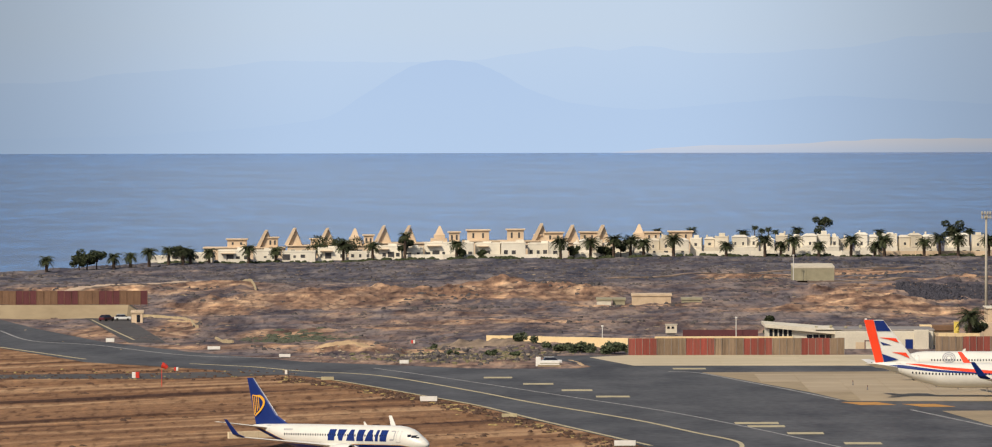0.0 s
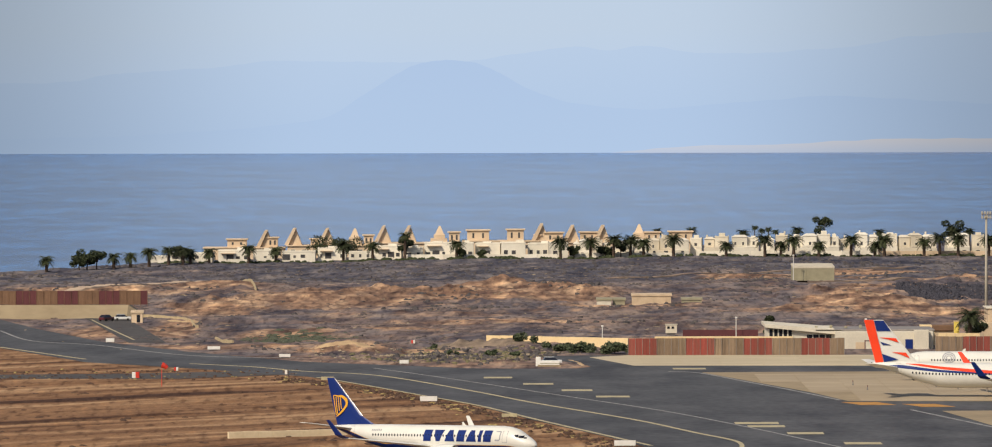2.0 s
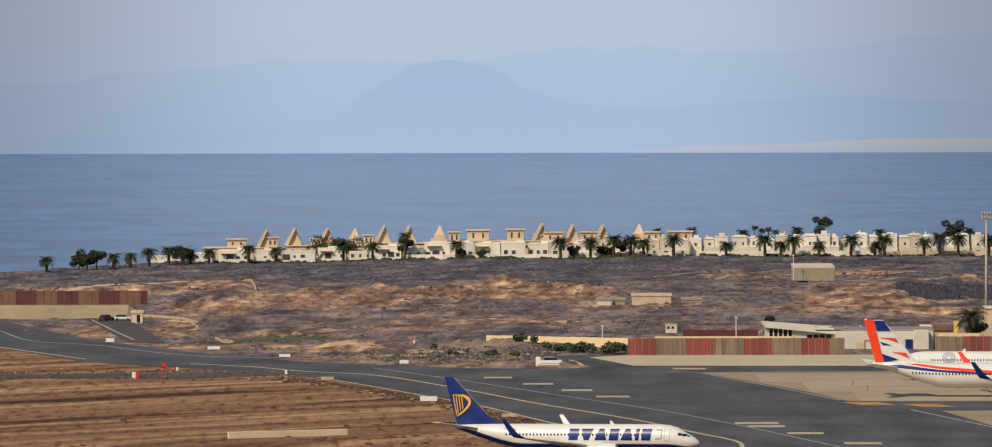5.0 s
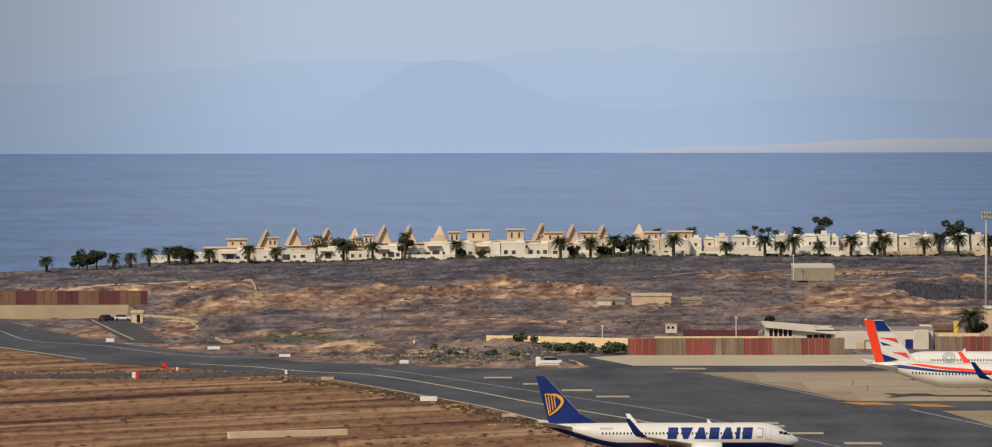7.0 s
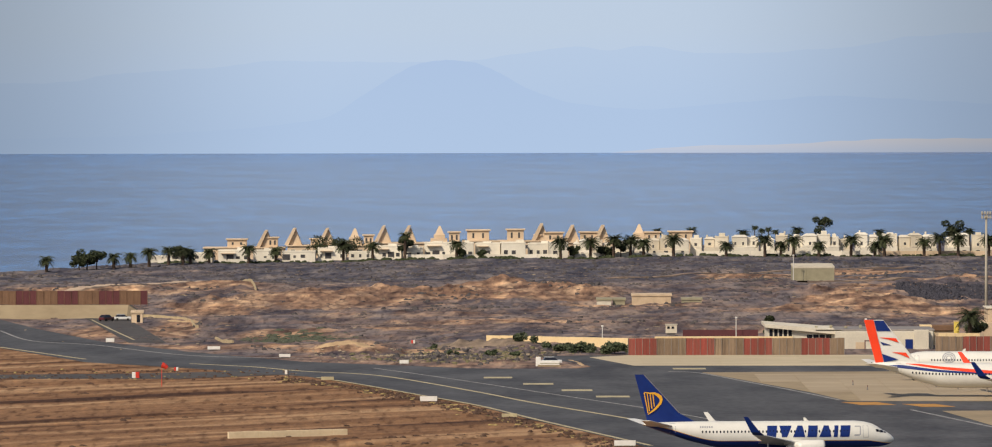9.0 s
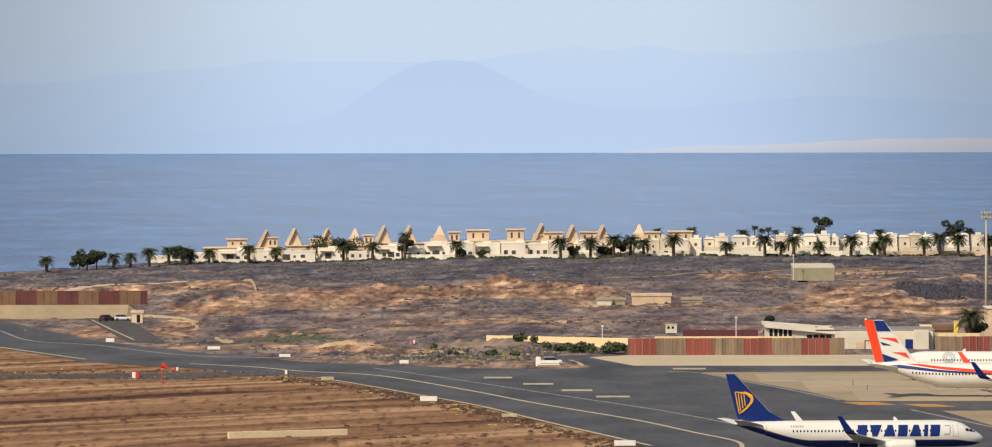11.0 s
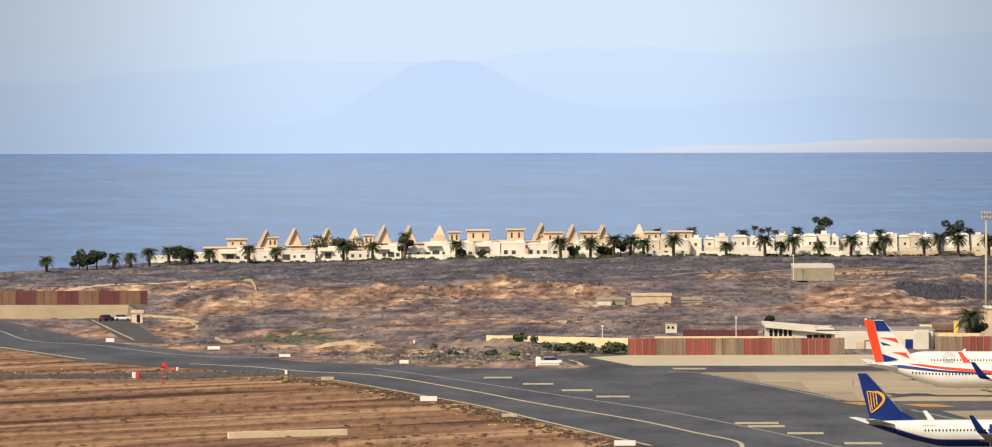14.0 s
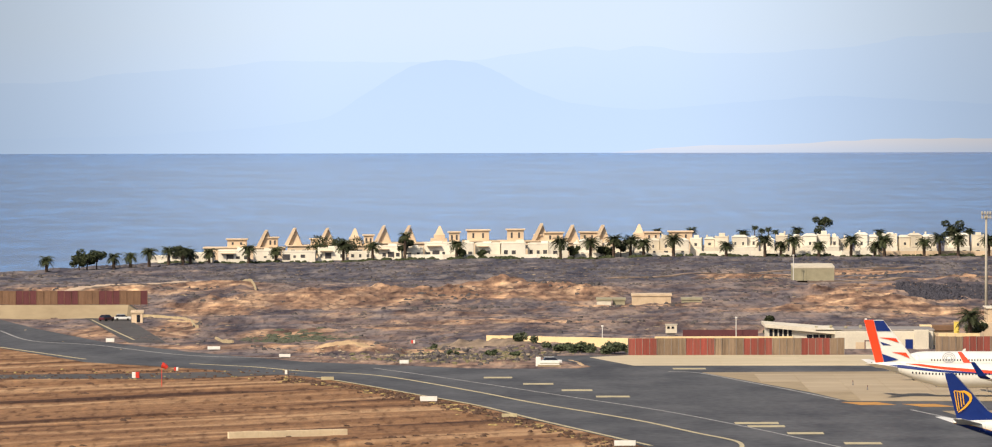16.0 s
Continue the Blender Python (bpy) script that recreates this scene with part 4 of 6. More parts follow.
# ---- plants ----
def palm_model(height, spread, seed, name="palm_tree", droop=1.0, girth=1.0):
    rnd = random.Random(seed)
    root = thing(name, pose(0, -900 - seed * 20, 0), "date palm with a dark trunk and ragged drooping crown", "palm tree", "palms round the resort")
    bm = bmesh.new()
    lean = rnd.uniform(-0.25, 0.25)
    prev = None
    n = 8
    for k in range(9):
        t = k / 8
        r = girth * (0.56 - 0.16 * t) * (1.12 if k % 2 else 0.95)
        ring = [bm.verts.new((lean * t * t + r * math.cos(2 * math.pi * i / n), r * math.sin(2 * math.pi * i / n), -0.8 + (height + 0.8) * t)) for i in range(n)]
        if prev:
            for i in range(n):
                bm.faces.new((prev[i], prev[(i + 1) % n], ring[(i + 1) % n], ring[i]))
        prev = ring
    bm.faces.new(prev)
    part("trunk", bm, M_TRUNK, root)
    bm = bmesh.new()
    for f in range(42):
        a = 2 * math.pi * f / 42 * 5 + rnd.uniform(-0.2, 0.2)
        up = rnd.uniform(-0.35, 1.1)
        L = spread * rnd.uniform(0.8, 1.1)
        p = Vector((lean, 0, height - 0.1))
        d = Vector((math.cos(a) * math.cos(up), math.sin(a) * math.cos(up), math.sin(up)))
        side = Vector((-math.sin(a), math.cos(a), 0))
        seg = 7
        for k in range(seg):
            q = p + d * L / seg
            w = 0.30 * L * (1.0 - (k / seg) ** 2) + 0.10
            # leaflets on both sides of the rib, hanging a little
            for s in (-1, 1):
                for h in (0.1, 0.55):
                    o = p.lerp(q, h)
                    tip = o + side * s * w * rnd.uniform(0.8, 1.2) + d * 0.35 * w + Vector((0, 0, -0.35 * w))
                    vs = [bm.verts.new(o), bm.verts.new(o + d * L / seg * 0.42), bm.verts.new(tip)]
                    bm.faces.new(vs)
            p = q
            d = (d + Vector((0, 0, -0.30 * droop))).normalized()
    part("crown", bm, M_FROND, root, "dark green ragged fronds")
    return root


def bush_mesh(name, blobs, seed, leaf=0.35, mat_leaf=None, per=70):
    """Many small leaves round several clumps: (x, y, z, radius)."""
    rnd = random.Random(seed)
    V, Fc = [], []
    for bx, by, bz, br in blobs:
        for _ in range(per):
            d = Vector((rnd.gauss(0, 1), rnd.gauss(0, 1), rnd.gauss(0, 1))).normalized() * br * rnd.uniform(0.55, 1.08)
            c = Vector((bx, by, bz)) + Vector((d.x, d.y, d.z * 0.8))
            u = Vector((rnd.gauss(0, 1), rnd.gauss(0, 1), rnd.gauss(0, 1))).normalized() * leaf * rnd.uniform(0.6, 1.4)
            w = u.orthogonal().normalized() * leaf * 0.55
            i = len(V)
            V += [c - u, c + w, c + u, c - w]
            Fc.append((i, i + 1, i + 2, i + 3))
    return mesh_from(name, V, Fc, mat_leaf or M_LEAF)


def tree(x, y, height, spread, seed, label="broad dark green tree with an uneven crown"):
    rnd = random.Random(seed)
    z = land(x, y)
    root = thing("tree", pose(x, y, z), label, "tree", "trees round the resort")
    bm = bmesh.new()
    tube(bm, (0, 0, -0.6), (0.1, 0, height * 0.55), 0.28, 0.16, 8)
    blobs = []
    for k in range(7):
        a = 2 * math.pi * k / 7 + rnd.uniform(-0.3, 0.3)
        e = Vector((math.cos(a) * spread * rnd.uniform(0.35, 0.75), math.sin(a) * spread * 0.6, height * rnd.uniform(0.42, 0.90)))
        tube(bm, (0.08, 0, height * rnd.uniform(0.3, 0.5)), e, 0.11, 0.04, 6)
        blobs.append((e.x, e.y, e.z, spread * rnd.uniform(0.34, 0.52)))
    part("trunk", bm, M_TRUNK, root)
    part("crown", bush_mesh("crown", blobs, seed, 0.36, M_FROND, 150), None, root)
    return root


# ---- resort ----
def window_part(parent, x, z, w, h, y, depth=0.12):
    """A recessed-looking opening: frame proud of the wall, dark pane inside it."""
    bm = bmesh.new()
    for a in ((x - w / 2 - 0.08, x - w / 2, z, z + h), (x + w / 2, x + w / 2 + 0.08, z, z + h), (x - w / 2 - 0.08, x + w / 2 + 0.08, z + h, z + h + 0.08), (x - w / 2 - 0.12, x + w / 2 + 0.12, z - 0.08, z)):
        box(bm, a[0], a[1], y - depth * 0.6, y + 0.02, a[2], a[3])
    f = part("window", bm, M_STUCCO, parent)
    part("pane", boxed(x - w / 2, x + w / 2, y - 0.03, y + 0.05, z, z + h), M_WINDOW, f)


def prism_roof(w, d, h):
    bm = bmesh.new()
    lo = [bm.verts.new(p) for p in ((-w / 2 - 0.2, -0.2, h), (w / 2 + 0.2, -0.2, h), (w / 2 + 0.2, d + 0.2, h), (-w / 2 - 0.2, d + 0.2, h))]
    hi = [bm.verts.new(p) for p in ((-w * 0.30, d * 0.3, h + 0.7), (w * 0.30, d * 0.3, h + 0.7), (w * 0.30, d * 0.7, h + 0.7), (-w * 0.30, d * 0.7, h + 0.7))]
    bm.faces.new(lo[::-1])
    bm.faces.new(hi)
    for i in range(4):
        bm.faces.new((lo[i], lo[(i + 1) % 4], hi[(i + 1) % 4], hi[i]))
    return bm


def villa(x, w, h, seed, y=None, low=False):
    """White stucco house: main block with parapet, a wing, a stair turret, openings, garden wall."""
    rnd = random.Random(seed)
    y = y or 2034 + rnd.uniform(-5, 5)
    w *= 0.96 if low else 0.97
    root = thing("house", pose(x + w / 2 + 0.3, y, resort_level(x), 0, 0, rnd.uniform(-5, 5)), "low white stucco holiday house with dark openings" if low else "two-storey white stucco villa with a flat parapet roof", "house", "resort houses")
    d = 8.0
    if low:
        part("wall", boxed(-w / 2, w / 2, 0, d, -1.5, h, bevel=0.06), M_STUCCO, root)
        bm = bmesh.new()
        for a in ((-w / 2 - 0.05, w / 2 + 0.05, -0.06, 0.22), (-w / 2 - 0.05, w / 2 + 0.05, d - 0.22, d + 0.06), (-w / 2 - 0.05, -w / 2 + 0.22, 0.22, d - 0.22), (w / 2 - 0.22, w / 2 + 0.05, 0.22, d - 0.22)):
            box(bm, *a, h, h + 0.45, bevel=0.04)
        part("parapet", bm, M_STUCCO, root)
        k = max(2, int(w / 2.2))
        wide_one = rnd.randrange(k) if w > 9 else -1
        for i in range(k):
            cx = -w / 2 + w * (i + 0.5) / k
            if i == wide_one:
                window_part(root, cx, 0.7, w / k * 0.92, min(2.0, h - 1.3), 0)
            elif rnd.random() < 0.7:
                window_part(root, cx, 1.1, w / k * rnd.uniform(0.3, 0.6), min(rnd.uniform(0.9, 1.4), h - 1.5), 0)
        # stepped blocks in front and on the roof
        fx = rnd.uniform(-0.25, 0.25) * w
        part("front_wall", boxed(fx - w * 0.24, fx + w * 0.24, -2.6, -2.3, -1.5, rnd.uniform(0.8, 1.5), bevel=0.04), M_STUCCO, root, "low white terrace wall")
        if h > 3.2:
            rx = rnd.uniform(-0.3, 0.3) * w
            part("roof_block", boxed(rx - w * 0.17, rx + w * 0.17, 2.4, 5.4, h + 0.004, h + rnd.uniform(0.7, 1.3), bevel=0.08), M_STUCCO, root)
            if w > 8:
                part("awning", boxed(-w * 0.42, w * 0.05, -1.5, -0.08, h - 0.75, h - 0.55, bevel=0.03), M_OCHRE, root, "sand-coloured flat awning")
        return root
    # two storeys: a full-width foot, a tall part and a lower part with its own roof
    paint = M_CREAM_STUCCO if seed % 3 == 0 else M_STUCCO
    foot = h * rnd.uniform(0.36, 0.48)
    part("ground_floor", boxed(-w / 2, w / 2, -1.4, d + 0.6, -1.5, foot, bevel=0.10), paint, root)
    split = rnd.uniform(0.48, 0.66) if w > 5.4 else 1.0
    flip = rnd.choice((-1, 1))
    blocks = [(flip * w * (1 - split) / 2, w * split - 0.1, h, 0.0)]
    if split < 1.0:
        blocks.append((-flip * w * split / 2, w * (1 - split) - 0.15, h * rnd.uniform(0.76, 0.95), rnd.uniform(0.6, 1.6)))
    for cx, bw, bh, back in blocks:
        part("wall", boxed(cx - bw / 2, cx + bw / 2, back, d, foot + 0.004, bh, bevel=0.12), paint, root)
        if rnd.random() < 0.6:
            rf = prism_roof(bw, d - back, bh)
            bmesh.ops.translate(rf, verts=rf.verts, vec=(cx, back, 0))
            part("roof", rf, paint, root, "low white hipped roof")
        else:
            bm = bmesh.new()
            for a in ((cx - bw / 2, cx + bw / 2, back - 0.04, back + 0.22), (cx - bw / 2, cx - bw / 2 + 0.22, back + 0.24, d), (cx + bw / 2 - 0.22, cx + bw / 2, back + 0.24, d)):
                box(bm, *a, bh, bh + 0.5, bevel=0.05)
            part("parapet", bm, paint, root)
            part("roof_block", boxed(cx - bw * 0.2, cx + bw * 0.25, back + 2.0, back + 4.5, bh + 0.004, bh + rnd.uniform(0.8, 1.5), bevel=0.08), paint, root)
        if rnd.random() < 0.6:
            px = cx + rnd.uniform(-0.3, 0.3) * bw
            part("chimney", boxed(px - 0.28, px + 0.28, back + 3, back + 3.6, bh + 0.1, bh + rnd.uniform(1.1, 1.7), bevel=0.05), paint, root)
        for i in range(max(1, int(bw / 2.4))):
            if rnd.random() < 0.75:
                window_part(root, cx - bw / 2 + bw * (i + 0.5) / max(1, int(bw / 2.4)) + rnd.uniform(-0.2, 0.2), foot + 0.7, rnd.uniform(0.6, 1.0), rnd.uniform(0.8, 1.2), back)
    for i in range(max(1, int(w / 3))):
        if rnd.random() < 0.6:
            window_part(root, -w / 2 + w * (i + 0.5) / max(1, int(w / 3)), 0.7, rnd.uniform(0.8, 1.4), 1.1, -1.4)
    ww = w * rnd.uniform(0.35, 0.55)
    wx = rnd.choice((-1, 1)) * (w - ww) / 2
    part("terrace_rail", boxed(wx - ww / 2, wx + ww / 2, -1.45, -1.25, foot, foot + 0.55, bevel=0.03), paint, root)
    return root


def garden_wall(x0, x1, y, h, material, label):
    n = max(1, int((x1 - x0) / 6))
    ob = thing("garden_wall", pose((x0 + x1) / 2, y, resort_level((x0 + x1) / 2)), label, "wall", "garden walls")
    for i in range(n):
        a = x0 - (x0 + x1) / 2 + (x1 - x0) * i / n
        b = a + (x1 - x0) / n
        part("wall_bay", boxed(a, b - 0.35, -0.12, 0.12, -1.5, h - 0.15, bevel=0.02), material, ob)
        part("pier", boxed(b - 0.35, b, -0.2, 0.2, -1.5, h, bevel=0.03), material, ob)


def apartments(x, w, h, gables, turrets, seed, towers=()):
    """Ochre block with leaning triangular gable fins and square roof turrets."""
    rnd = random.Random(seed)
    y = 2062
    root = thing("apartment_block", pose(x, y, resort_level(x + w / 2)), "ochre rendered apartment block with triangular gables and roof turrets", "apartment building", "ochre apartments")
    part("wall", boxed(0, w, 0, 10, -1.5, h, bevel=0.08), M_OCHRE, root)
    part("cornice", boxed(-0.4, w + 0.4, -0.5, 10.4, h, h + 0.4, bevel=0.06), M_OCHRE, root)
    k = max(2, int(w / 3.4))
    for i in range(k):
        window_part(root, w * (i + 0.5) / k, h - 2.3, 1.5, 1.2, 0)
    for gx in gables:
        # fin: leaning slab on one side, stepped prop on the other
        part("gable", gable_fin(gx - x, 5.6, 5.6, h + 0.4), M_OCHRE, root, "triangular ochre gable fin")
    for gx in towers:
        part("tower", tier_tower(gx - x, h + 0.404), M_OCHRE, root, "stepped ochre roof tower")
    for tx, tw, th in turrets:
        t = part("turret", boxed(tx - x - tw / 2, tx - x + tw / 2, 1.5, 1.5 + min(tw, 5), h + 0.4, h + th, bevel=0.06), M_OCHRE, root, "square ochre roof turret")
        part("cap", boxed(tx - x - tw / 2 - 0.5, tx - x + tw / 2 + 0.5, 1.0, 2.0 + min(tw, 5), h + th, h + th + 0.45, bevel=0.08), M_OCHRE, t)
        for c in (-0.22, 0.22):
            part("opening", boxed(tx - x + c * tw - 0.32, tx - x + c * tw + 0.32, 1.46, 1.6, h + 1.2, h + th - 0.7), M_WINDOW, t)
    return root


def tier_tower(cx, z):
    """Stepped tower: two terraces and a steep pyramid."""
    bm = bmesh.new()
    box(bm, cx - 3.0, cx + 2.6, 0.6, 7.0, z, z + 1.3, bevel=0.06)
    box(bm, cx - 1.9, cx + 1.9, 1.4, 6.2, z + 1.304, z + 2.6, bevel=0.06)
    lo = [bm.verts.new((cx + a * 1.5, 3.6 + b * 1.6, z + 2.604)) for a, b in ((-1, -1), (1, -1), (1, 1), (-1, 1))]
    hi = [bm.verts.new((cx + 0.1 + a * 0.28, 3.6 + b * 0.28, z + 5.5)) for a, b in ((-1, -1), (1, -1), (1, 1), (-1, 1))]
    bm.faces.new(lo[::-1])
    bm.faces.new(hi)
    for i in range(4):
        bm.faces.new((lo[i], lo[(i + 1) % 4], hi[(i + 1) % 4], hi[i]))
    return bm


def gable_fin(cx, w, h, z):
    bm = bmesh.new()

    def slab(pts, y0, y1):
        a = [bm.verts.new((p, y0, q)) for p, q in pts]
        b = [bm.verts.new((p, y1, q)) for p, q in pts]
        bm.faces.new(a)
        bm.faces.new(b[::-1])
        for i in range(len(pts)):
            bm.faces.new((a[i], b[i], b[(i + 1) % len(pts)], a[(i + 1) % len(pts)]))
    slab([(cx - w * 0.55, z), (cx - w * 0.30, z), (cx + w * 0.16, z + h), (cx - w * 0.02, z + h)], 0.5, 8.5)
    slab([(cx - w * 0.28, z), (cx + w * 0.50, z), (cx + w * 0.34, z + h * 0.42), (cx + w * 0.14, z + h * 0.92)], 1.6, 7.5)
    bmesh.ops.recalc_face_normals(bm, faces=bm.faces)
    return bm


def build_resort():
    # low white fronts: x, width, height
    for i, (x, w, h) in enumerate(((-115, 6.5, 1.9), (-108, 6.8, 3.2), (-101, 6.8, 3.0), (-92, 10.8, 4.3), (-80.6, 8.2, 4.1), (-71, 11.4, 3.7), (-59.4, 9.6, 4.6), (-49, 7.9, 3.0), (-40.7, 9.4, 4.9),
                                   (-30.6, 6.4, 4.2), (-24, 10.6, 5.2), (-12.3, 4.8, 5.0), (-7.2, 8.6, 4.6), (1.6, 8.2, 4.9), (10.2, 7.2, 4.5), (17.8, 6.0, 5.0))):
        villa(x, w, h * (0.86 if x < -30 else 0.94), 40 + i, low=True)
    # two-storey villas
    for i, (x, w, h) in enumerate(((25.4, 5.6, 6.4), (31.6, 6.2, 6.2), (38.4, 6.6, 5.6), (45.4, 4.2, 6.0), (50, 8.0, 6.6), (59, 4.6, 6.2), (64, 4.0, 6.4), (68.4, 8.4, 6.5), (77.6, 9.2, 6.5), (87.4, 4.4, 5.7), (92, 4.2, 6.8),
                                   (96.6, 9.3, 7.0), (106.2, 7.2, 7.0), (113.6, 4.4, 5.3), (118.4, 8.0, 7.2), (128, 4.8, 7.0), (133.4, 7.4, 7.0), (141, 4.4, 6.6), (149, 7.4, 7.0), (157, 8.4, 6.7), (166.4, 8.2, 6.9), (176, 8, 7))):
        villa(x, w, h - (1.0 if x < 66 else 0.4), 80 + i)
    garden_wall(24, 62, 2026, 1.7, M_STUCCO, "low white garden wall with piers")
    garden_wall(66, 120, 2026, 1.9, M_STUCCO, "low white garden wall with piers")
    garden_wall(126, 182, 2026, 1.8, M_OCHRE, "low ochre garden wall with piers")
    garden_wall(-30, 20, 2026, 1.5, M_STUCCO, "low white garden wall with piers")
    apartments(-98, 27, 3.7, [-77.5], [(-87, 6.4, 2.8), (-75, 3.4, 3.4)], 1)
    apartments(-70, 30, 4.1, [-68, -57], [(-42.8, 3.2, 3.4), (-61, 2.5, 2.2)], 2, [-47.5])
    apartments(-39, 27, 4.2, [-38, -29.5], [(-14, 3.6, 3.6)], 3, [-19])
    apartments(-11, 27, 4.5, [15], [(-6, 7.4, 3.6), (6.5, 5.6, 3.8), (22 - 8, 2, 2)], 4)
    apartments(17, 27, 3.9, [25.4, 35.6], [(19.5, 6, 3.3), (31, 5.6, 3.4)], 5)
    apartments(45, 24, 3.9, [], [(52.5, 5, 3), (62, 7.8, 3.2)], 6, [46.4 + 1.6])


build_resort()

PALMS = [palm_model(4.9, 3.8, 1, droop=0.8), palm_model(5.8, 4.3, 2, droop=0.8), palm_model(3.9, 3.5, 3, droop=1.0), palm_model(8.0, 3.0, 4, droop=0.8), palm_model(8.6, 1.7, 5, droop=0.9, girth=0.4)]
# x, depth, model, turn
_spots = ((-122.4, 1968, 2), (-117.4, 1974, 2), (-112, 1984, 0), (-107, 2008, 0), (-102.4, 2010, 0), (-100.2, 2014, 2), (-94.2, 2018, 2), (-81, 2014, 0), (-72.3, 2020, 2), (-50.2, 2021, 1),
          (-40.6, 2021, 0), (-30, 2024, 3), (-13, 2022, 0), (21.2, 2020, 1), (31.0, 2020, 1), (38.6, 2021, 1), (48.5, 2020, 0), (58.3, 2020, 1), (75.6, 2020, 2), (88.3, 2018, 1), (93.6, 2020, 2), (97.8, 2020, 1), (106, 2018, 2),
          (116.6, 2020, 1), (124.6, 2021, 2), (127.5, 2018, 1), (140.6, 2019, 0), (146, 2022, 1), (151.8, 2019, 1), (161.8, 2018, 1))
for _i, (_x, _y, _k) in enumerate(_spots):
    copy_thing(PALMS[_k], pose(_x, _y, land(_x, _y) - 0.1, 0, 0, 47 * _i % 360))
# palms that rise behind the roofs
for _i, (_x, _y, _k) in enumerate(((83.6, 2078, 3), (54.5, 2080, 3), (66, 2080, 3), (156, 2080, 3), (160, 2079, 3), (102, 2081, 3), (130, 2081, 3), (89.8, 2078, 4), (92.2, 2079, 4), (94.6, 2078, 4))):
    copy_thing(PALMS[_k], pose(_x, _y, -4.2 + 0.4 * (_i % 3), 0, 0, 61 * _i % 360))
for _p, (_x, _y) in zip(PALMS, ((171, 2020), (44.2, 2024), (-141.6, 1936), (154, 2078), (87.4, 2078))):
    _p.matrix_basis = pose(_x, _y, land(_x, _y) - 0.1, 0, 0, 20)
tree(-130.2, 1956, 5.8, 3.6, 11)
tree(-127.4, 1960, 6.4, 3.4, 21)
tree(-132.6, 1954, 4.6, 2.8, 22)
tree(-50.0, 2046, 7.2, 5.4, 23)
tree(-57.0, 2047, 7.4, 5.6, 24)
tree(101.8, 1306, 4.6, 2.2, 25, "dense dark tree beside the service building")
tree(58.7, 1312, 6.1, 1.5, 26, "dark tree behind the airport building")
tree(-30, 2030, 7.6, 3.0, 14)
tree(110.2, 2078, 12.8, 3.5, 15, "tall broad dark tree behind the villas")
tree(36, 2024, 3.2, 3.2, 16)
tree(41, 2023, 5.4, 2.6, 17)
tree(25.6, 2023, 4.2, 2.2, 27, "small dark tree before the white houses")
tree(-11.3, 2022, 2.8, 1.8, 28, "small dark tree before the white houses")
tree(-4.6, 2022, 2.6, 1.6, 29, "small dark tree before the white houses")
tree(-104, 2030, 4.8, 3.0, 18)
tree(154.5, 2080, 11.5, 4.2, 19)


# ---- blast fences ----
def plate_mesh(w, h, material, ribs=5, wave=0.06):
    """Corrugated fence plate."""
    bm = bmesh.new()
    rows = []
    for i in range(ribs * 2 + 1):
        x = w * i / (ribs * 2)
        d = wave if i % 2 else 0.0
        rows.append([bm.verts.new((x, -d, 0)), bm.verts.new((x, -d, h)), bm.verts.new((x, -d + 0.05, h)), bm.verts.new((x, -d + 0.05, 0))])
    for a, b in zip(rows, rows[1:]):
        for k in range(4):
            bm.faces.new((a[k], b[k], b[(k + 1) % 4], a[(k + 1) % 4]))
    bm.faces.new(rows[0])
    bm.faces.new(rows[-1][::-1])
    bmesh.ops.recalc_face_normals(bm, faces=bm.faces)
    me = bpy.data.meshes.new("plate")
    bm.to_mesh(me)
    bm.free()
    me.materials.append(material)
    return me


def blast_fence(x0, y0, z0, pw, h, total, per, red_first, paints=None, label="tall corrugated blast fence in alternating red and tan bays"):
    root = thing("blast_fence", pose(x0, y0, z0), label, "fence", "blast fences")
    red, tan = [plate_mesh(pw - 0.05, h, m, 5, 0.03 if paints else 0.06) for m in paints or (M_FENCE_RED, M_FENCE_TAN)]
    rnd = random.Random(int(x0 * 10))
    pm = bpy.data.meshes.new("post")
    b = boxed(-0.045, 0.045, -0.09, 0.14, -0.5, h + 0.06, bevel=0.02)
    b.to_mesh(pm)
    b.free()
    pm.materials.append(paints[1] if paints else M_POST)
    for k in range(total):
        me = red if ((k // per) % 2 == 0) == red_first else tan
        o = part("plate", me, None, root)
        o.matrix_basis = pose(k * pw, rnd.uniform(-0.03, 0.03), 0.05 + rnd.uniform(-0.05, 0.05), rnd.uniform(-2.0, 2.0), 0, 0)
        q = part("post", pm, None, root)
        q.matrix_basis = pose(k * pw - 0.02, -0.02, 0)
    q = part("post", pm, None, root)
    q.matrix_basis = pose(total * pw - 0.02, -0.02, 0)
    for z in (0.35, h * 0.55, h - 0.15):
        part("rail", boxed(0, total * pw, 0.10, 0.18, z, z + 0.12), M_POST, root)
    return root


blast_fence(27.0, 1257.3, 0.0, 1.475, 3.5, 30, 4, True)
blast_fence(90.6, 1268, 0.0, 1.42, 3.3, 24, 4, False)
# left one stands on a pale bank
bm = bmesh.new()
prof = [(1455, 0.0), (1462, 2.9), (1468, 2.95), (1468, -1.0), (1455, -1.0)]
a = [bm.verts.new((-190, y, z)) for y, z in prof]
b = [bm.verts.new((-87.5, y, z)) for y, z in prof]
c = [bm.verts.new((-83.5, y + (3 if i == 0 else 0), min(z, 0.2))) for i, (y, z) in enumerate(prof)]
for r0, r1 in ((a, b), (b, c)):
    for i in range(5):
        bm.faces.new((r0[i], r1[i], r1[(i + 1) % 5], r0[(i + 1) % 5]))
bm.faces.new(a[::-1])
bm.faces.new(c)
